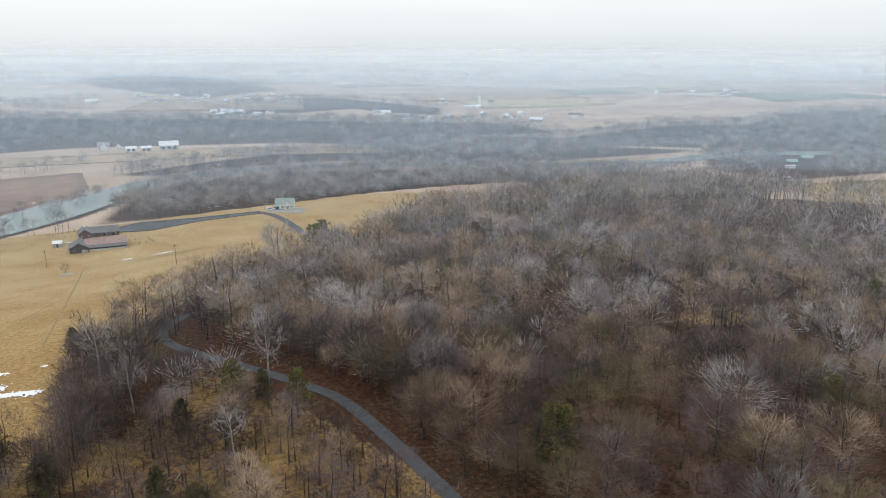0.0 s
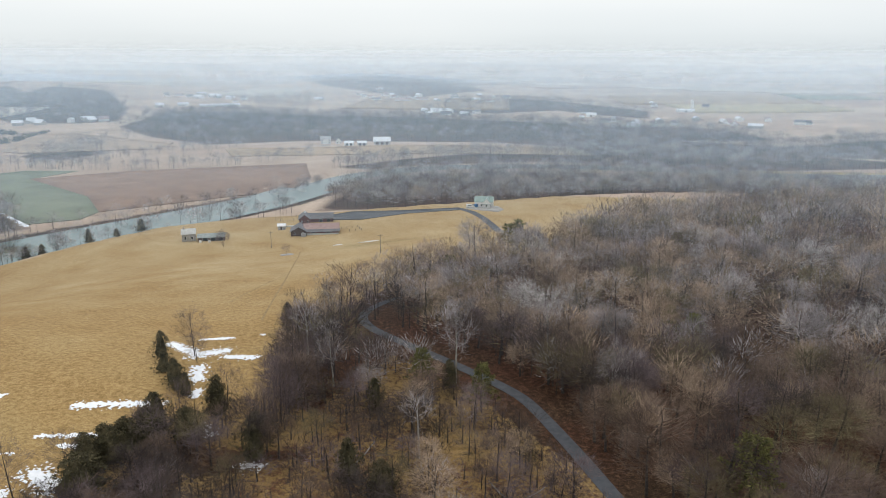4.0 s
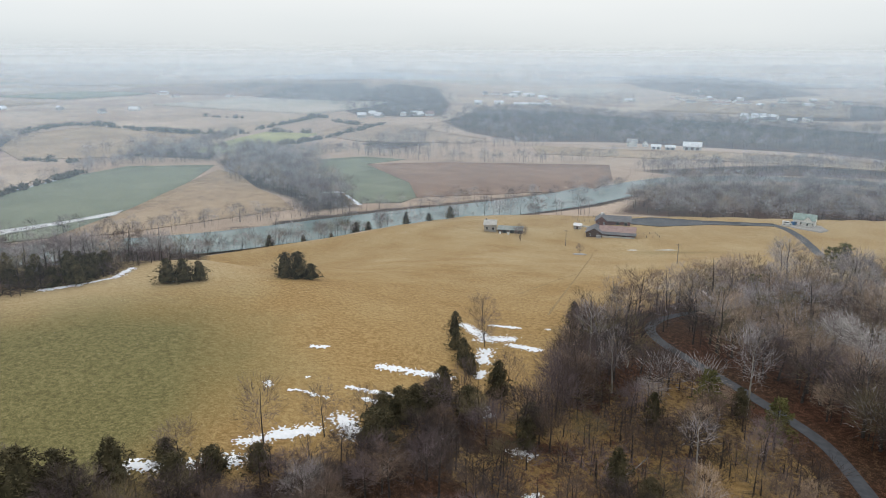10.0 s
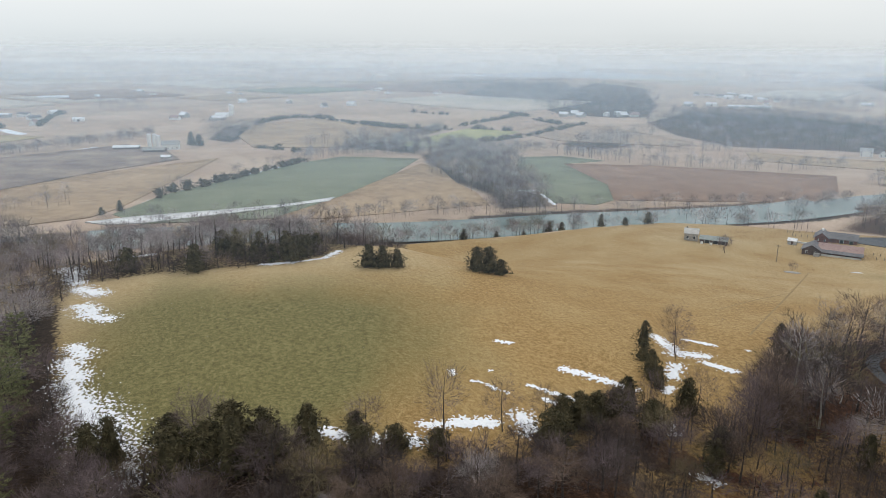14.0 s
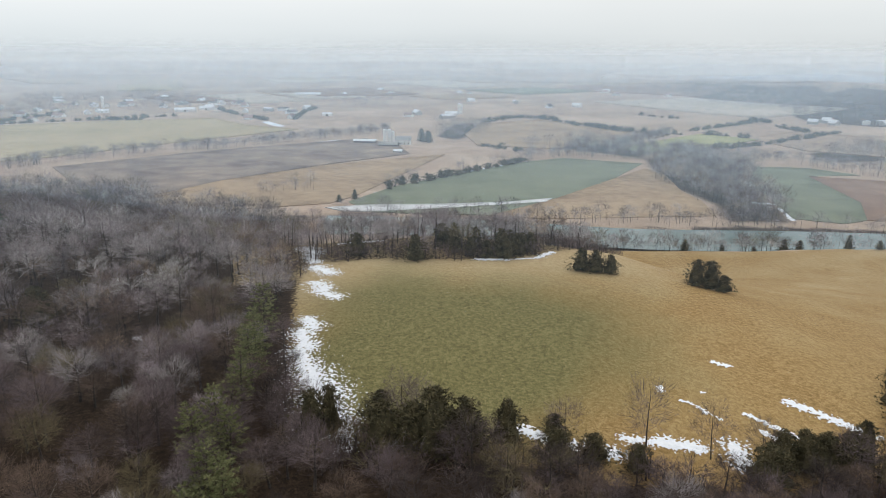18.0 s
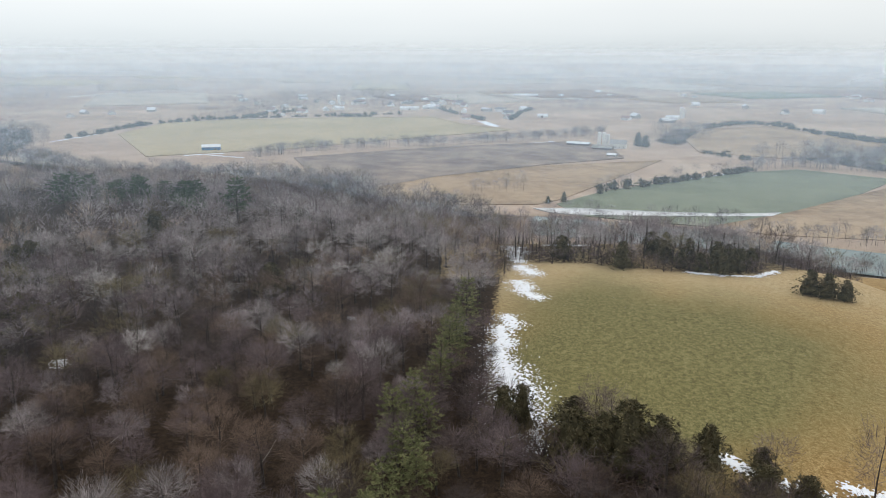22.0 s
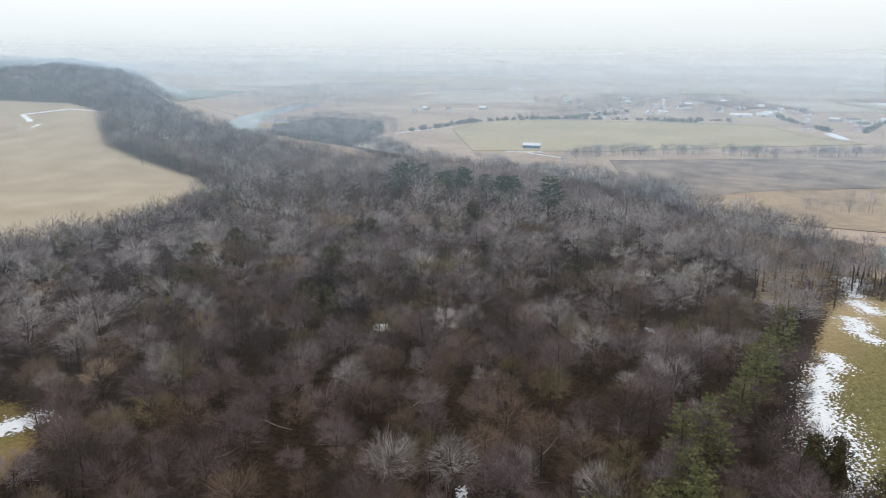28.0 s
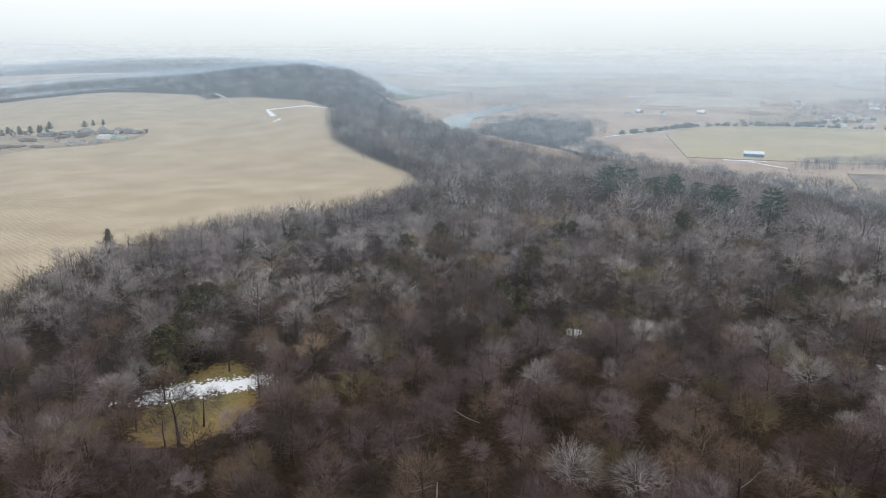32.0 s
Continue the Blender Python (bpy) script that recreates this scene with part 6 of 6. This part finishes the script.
# the farm across the river
farmhouse = root_at("house", -383, 797, 26, "white farmhouse with a grey roof across the river", "house")
gable_parts(farmhouse, 12, 9, 5.6, 9.0, WHITE_WALL, GREY_WALL, windows=4, rows=2, end_windows=2)
gable_parts(farmhouse, 4, 4, 5.4, 8.0, WHITE_WALL, GREY_WALL, 0, -4.0, "y", 0.3)
cottage = root_at("house", -370, 806, 26, "small white cottage with a grey roof", "house")
gable_parts(cottage, 8, 7, 2.8, 6.4, WHITE_WALL, GREY_WALL, along="y", end_windows=2)
for x, y, wall in ((-350, 792, WHITE_WALL), (-335, 797, GREY_WALL)):
    shed = root_at("shed", x, y, 24, "farm shed with a white roof" if wall == WHITE_WALL else "grey open farm shed with a pale roof", "shed")
    gable_parts(shed, 11, 8, 3.2, 5.2, wall, WHITE_ROOF, doors=((-2.5, -1, 3, 2.6, GLASS), (2.5, -1, 3, 2.6, GLASS)))
white_barn = root_at("barn", -316, 815, 22, "long grey barn with a bright white metal roof", "barn")
gable_parts(white_barn, 20, 12, 4.6, 8.8, GREY_WALL, WHITE_ROOF, over=0.8, doors=((-6, -1, 3.4, 3.2, DARK_WALL), (0, -1, 3.4, 3.2, DARK_WALL), (6, -1, 3.4, 3.2, DARK_WALL)), roof_label="bright white metal roof")
tagged(ribbon("road", [(-398, 748), (-382, 768), (-362, 783), (-348, 786)], 1.8, GRAVEL, 0.9, step=8), "pale gravel drive to the farm", "road", kind="structure")

# the blue barn and the silo farm
blue_barn = root_at("barn", -770, -278, 106, "blue metal barn with a white roof", "barn")
blue_barn.scale = (0.88, 0.88, 0.88)
gable_parts(blue_barn, 22, 12, 4.8, 7.4, BLUE_WALL, WHITE_ROOF, over=0.5, doors=((5, -1, 3, 3.0, GLASS),))
dairy = root_at("barn", -820, 178, 70, "white dairy barn with a brown roof", "barn")
gable_parts(dairy, 18, 10, 5.5, 9.5, WHITE_WALL, GREY_WALL, windows=4, end_windows=1)
low_barn = root_at("shed", -806, 158, 66, "low open cattle shed with a rusty pale roof", "shed")
gable_parts(low_barn, 22, 12, 2.6, 5.0, DARK_WALL, GRAVEL, over=0.8)
long_shed = root_at("shed", -842, 136, 66, "long low cattle shed with a pale roof", "shed")
gable_parts(long_shed, 26, 9, 3.0, 4.6, DARK_WALL, WHITE_ROOF, over=0.8)
calf_shed = root_at("shed", -745, 156, 60, "small shed with a pale pinkish roof", "shed")
gable_parts(calf_shed, 9, 6, 2.2, 3.6, GREY_WALL, WHITE_ROOF)
for x, y, tall in ((-846, 161, 14.5), (-849, 167, 14.0), (-842, 170, 12.5)):
    silo = root_at("silo", x, y, 0, "pale concrete silo beside the dairy barn", "silo", "farm silos")
    bm = bmesh.new()
    bmesh.ops.create_cone(bm, cap_ends=True, segments=20, radius1=2.3, radius2=2.3, depth=tall + 1, matrix=Matrix.Translation((0, 0, tall / 2 - 0.5)))
    part("shell", bm, WHITE_WALL, silo)
    bm = bmesh.new()
    bmesh.ops.create_uvsphere(bm, u_segments=20, v_segments=8, radius=2.35, matrix=Matrix.Translation((0, 0, tall)) @ Matrix.Diagonal((1, 1, 0.55, 1)))
    part("dome", bm, WHITE_ROOF, silo)

# the green-roofed houses in the north-east wood
for x, y, l, w, e, r, turn, wall in ((343, 690, 14, 10, 4.5, 8.0, -20, DARK_WALL), (370, 716, 15, 10, 5.0, 8.5, -10, DARK_WALL), (378, 724, 10, 8, 4.5, 7.4, -30, DARK_WALL)):
    lodge = root_at("house", x, y, turn, "dark house with a green metal roof among bare trees", "house", "green-roofed houses")
    lodge.scale = (0.68, 0.68, 0.62)
    gable_parts(lodge, l, w, e, r, wall, GREEN_ROOF, windows=3, end_windows=1)
for x, y, turn in ((328, 662, 5), (264, 585, -10), (268, 566, 20), (293, 594, -30)):
    trailer = root_at("trailer", x, y, turn, "white trailer parked among bare trees", "trailer", "parked trailers")
    gable_parts(trailer, 9, 3, 2.6, 3.1, WHITE_WALL, WHITE_ROOF, over=0.15, windows=3)

# scattered farms and village houses of the plain
town = random.Random(4)
CLUSTERS = ((-955, 906, 40, 5), (-905, 940, 40, 4), (-1010, 1500, 140, 9), (-640, 1700, 130, 9), (-430, 1650, 120, 8), (-330, 1330, 60, 4), (60, 1220, 130, 8), (150, 1250, 60, 4),
            (-1500, -150, 160, 9), (-1480, -30, 120, 8), (-1420, -260, 120, 6), (-1350, 560, 100, 4), (-1900, 420, 160, 6), (700, 1900, 150, 6), (-1250, -620, 90, 4), (-1700, 900, 130, 5), (60, 1700, 90, 3), (-1650, -330, 170, 9), (-1600, -110, 140, 8), (-393, 1315, 60, 4), (-589, 1639, 100, 5), (-108, 1344, 40, 2), (-50, 1180, 60, 3), (-1290, 40, 110, 4), (-1150, 300, 60, 3))
for cx, cy, spread, count in CLUSTERS:
    for _ in range(count):
        x, y = cx + town.gauss(0, spread * 0.6), cy + town.gauss(0, spread * 0.6)
        wall, roof, word = town.choice(((WHITE_WALL, WHITE_ROOF, "white farm building with a white roof"), (WHITE_WALL, GREY_ROOF, "white house with a grey roof"), (GREY_WALL, WHITE_ROOF, "grey barn with a pale roof"), (WHITE_WALL, RED_ROOF, "white building with a faded red roof")))
        far_house = root_at("house", x, y, town.uniform(0, 180), word + " far off in the mist", "house", "houses of the plain")
        gable_parts(far_house, town.uniform(10, 24), town.uniform(8, 11), town.uniform(3, 5.5), town.uniform(6.5, 9), wall, roof, windows=2)

# farm buildings of the far plain: place, turn, length, width, eave, ridge
for x, y, turn, length, width, eave, ridge, roof, label in (
        (-848, 1279, 35, 78, 13, 3.2, 5.4, WHITE_ROOF, "long low white poultry house far off"), (-938, 1208, 30, 16, 11, 5.0, 9.0, WHITE_ROOF, "white barn with a pale roof far off"),
        (-917, 1254, 40, 20, 12, 4.0, 7.0, WHITE_ROOF, "white shed with a pale roof far off"), (-1014, 1445, 20, 18, 11, 5.0, 8.5, WHITE_ROOF, "white barn with a pale roof far off"),
        (-1011, 1499, 60, 20, 12, 5.0, 9.0, WHITE_ROOF, "white barn with a pale roof far off"), (-773, 1580, 25, 24, 12, 4.0, 7.0, WHITE_ROOF, "white shed with a pale roof far off"),
        (-560, 1585, 15, 34, 14, 4.5, 8.0, RED_ROOF, "barn with a faded red roof far off"), (-525, 1620, 15, 30, 14, 4.5, 8.0, RED_ROOF, "barn with a faded red roof far off"),
        (-404, 1341, 10, 24, 13, 4.5, 8.0, WHITE_ROOF, "white barn with a pale roof far off"), (-106, 1329, 5, 18, 11, 4.0, 7.0, WHITE_ROOF, "white shed with a pale roof far off"),
        (-73, 1219, 0, 16, 10, 4.0, 7.5, GREY_ROOF, "white house with a grey roof far off"), (-23, 1170, 70, 18, 14, 5.5, 10.5, WHITE_ROOF, "white barn with a tall pale roof far off"),
        (64, 1505, 10, 34, 13, 4.0, 6.5, WHITE_ROOF, "long white dairy shed far off"), (-1400, -107, 95, 36, 14, 4.0, 7.0, WHITE_ROOF, "long white shed far off"),
        (-1428, -70, 80, 24, 12, 4.0, 7.0, WHITE_ROOF, "white shed with a pale roof far off"), (-1792, 152, 85, 60, 16, 5.0, 8.0, WHITE_ROOF, "long pale shed far off"),
        (-1183, 342, 60, 20, 10, 4.0, 7.0, WHITE_ROOF, "white farm shed far off"), (-1231, 135, 75, 16, 10, 3.5, 6.0, WHITE_ROOF, "white farm shed far off")):
    far_barn = root_at("barn", x, y, turn, label, "barn", "barns of the plain")
    gable_parts(far_barn, length, width, eave, ridge, WHITE_WALL, roof, over=0.6, doors=((0, -1, 3.0, 3.0, DARK_WALL),))
for x, y, tall in ((78, 1543, 21), (-1202, 362, 17), (-1206, 366, 15), (-1497, -262, 20)):
    tower = root_at("silo", x, y, 0, "tall white silo far off on the plain", "silo", "silos of the plain")
    bm = bmesh.new()
    bmesh.ops.create_cone(bm, cap_ends=True, segments=16, radius1=3.0, radius2=3.0, depth=tall + 1, matrix=Matrix.Translation((0, 0, tall / 2 - 0.5)))
    part("shell", bm, WHITE_WALL, tower)
    bm = bmesh.new()
    bmesh.ops.create_uvsphere(bm, u_segments=16, v_segments=8, radius=3.05, matrix=Matrix.Translation((0, 0, tall)) @ Matrix.Diagonal((1, 1, 0.5, 1)))
    part("dome", bm, WHITE_ROOF, tower)

# the contractor's yard in the south field
patch("work_yard", [(-137, -548), (-164, -550), (-201, -543), (-223, -546), (-244, -562), (-248, -576), (-230, -594), (-206, -608), (-180, -622), (-162, -636), (-130, -640)], material("yard_ground", (0.24, 0.19, 0.14), (0.42, 0.35, 0.27), 0.25, 0.95, big=0.05, bump_by=0.2), "bare trodden yard with heaps and containers", 0.3, 12.0, "yard")
tagged(ribbon("road", [(-240, -569), (-289, -533), (-322, -527), (-341, -531), (-359, -585), (-379, -657), (-426, -778)], 1.6, material("pale_track", (0.36, 0.30, 0.22), (0.52, 0.45, 0.35), 0.3, 0.95, big=0.05), 0.2, step=8), "pale worn track across the south field", "road", kind="structure")


def heap(x, y, a, b, h, mat, label):
    rng_h = random.Random(int(x * 7 + y))
    bm = bmesh.new()
    bmesh.ops.create_icosphere(bm, subdivisions=4, radius=1)
    for v in bm.verts:
        k = 1 + 0.35 * noise.fractal(v.co * 1.6 + Vector((x, y, 0)), 0.8, 2.0, 4)
        v.co = Vector((v.co.x * a * k, v.co.y * b * k, max(-0.3, v.co.z * h * k)))
    me = bpy.data.meshes.new("heap")
    bm.to_mesh(me)
    bm.free()
    me.materials.append(mat)
    ob = new("heap", me)
    ob.matrix_world = pose(x, y, float(height(x, y)) + 0.4, 0, 0, rng_h.uniform(0, 180))
    tagged(ob, label, "heap", "heaps of the yard")


RUBBLE = material("rubble", (0.10, 0.095, 0.09), (0.34, 0.32, 0.30), 0.7, 0.95, big=0.15, bump_by=0.3)
DARK_HEAP, GREY_HEAP = "long heap of dark rubble in the yard", "heap of grey gravel in the yard"
for x, y, a, b, h, mat, label in ((-189, -608, 8, 5, 3.0, RUBBLE, DARK_HEAP), (-200, -602, 10, 5, 3.4, RUBBLE, DARK_HEAP), (-213, -599, 10, 5, 4.0, RUBBLE, DARK_HEAP), (-224, -592, 10, 5, 4.2, RUBBLE, DARK_HEAP), (-234, -587, 9, 5, 4.0, RUBBLE, DARK_HEAP),
                                  (-242, -580, 8, 4, 3.2, RUBBLE, DARK_HEAP), (-207, -588, 9, 4, 2.4, EARTH, "low heap of brown earth"), (-194, -592, 8, 4, 2.2, EARTH, "low heap of brown earth"), (-188, -553, 6, 5, 3.2, GRAVEL, GREY_HEAP), (-202, -551, 5, 4, 2.6, GRAVEL, GREY_HEAP),
                                  (-196, -562, 4, 3, 1.8, RUBBLE, "small heap of dark rubble"), (-170, -596, 9, 5, 1.8, EARTH, "low heap of brown earth"), (-152, -572, 10, 5, 1.6, EARTH, "low heap of brown earth"), (-165, -560, 8, 4, 1.2, EARTH, "low heap of brown earth")):
    heap(x, y, a, b, h, mat, label)
for x, y, turn, mat, label in ((-213, -561, 120, WHITE_WALL, "white freight container on the yard"), (-217, -566, 120, WHITE_WALL, "white freight container on the yard"), (-221, -553, 115, material("mint_paint", (0.45, 0.55, 0.50), (0.58, 0.66, 0.60), 0.6, 0.5), "pale green freight container on the yard"),
                               (-184, -576, 70, RUST, "rusted red container on the yard"), (-250, -573, 60, RUST, "rusted red container on the yard"), (-229, -578, 60, GREY_WALL, "grey container on the yard"), (-170, -631, 80, RUST, "rusted red trailer on the yard"), (-179, -627, 85, RUST, "rusted red trailer on the yard")):
    crate = root_at("container", x, y, turn, label, "container", "containers of the yard")
    part("body", box(-6, 6, -1.25, 1.25, 0.55, 3.2), mat, crate)
    for k in range(8):
        part("rib", box(-5.6 + k * 1.55, -5.4 + k * 1.55, -1.29, 1.29, 0.6, 3.15), mat, crate)
    part("door", box(5.98, 6.05, -1.1, 1.1, 0.7, 3.05), GREY_WALL, crate)
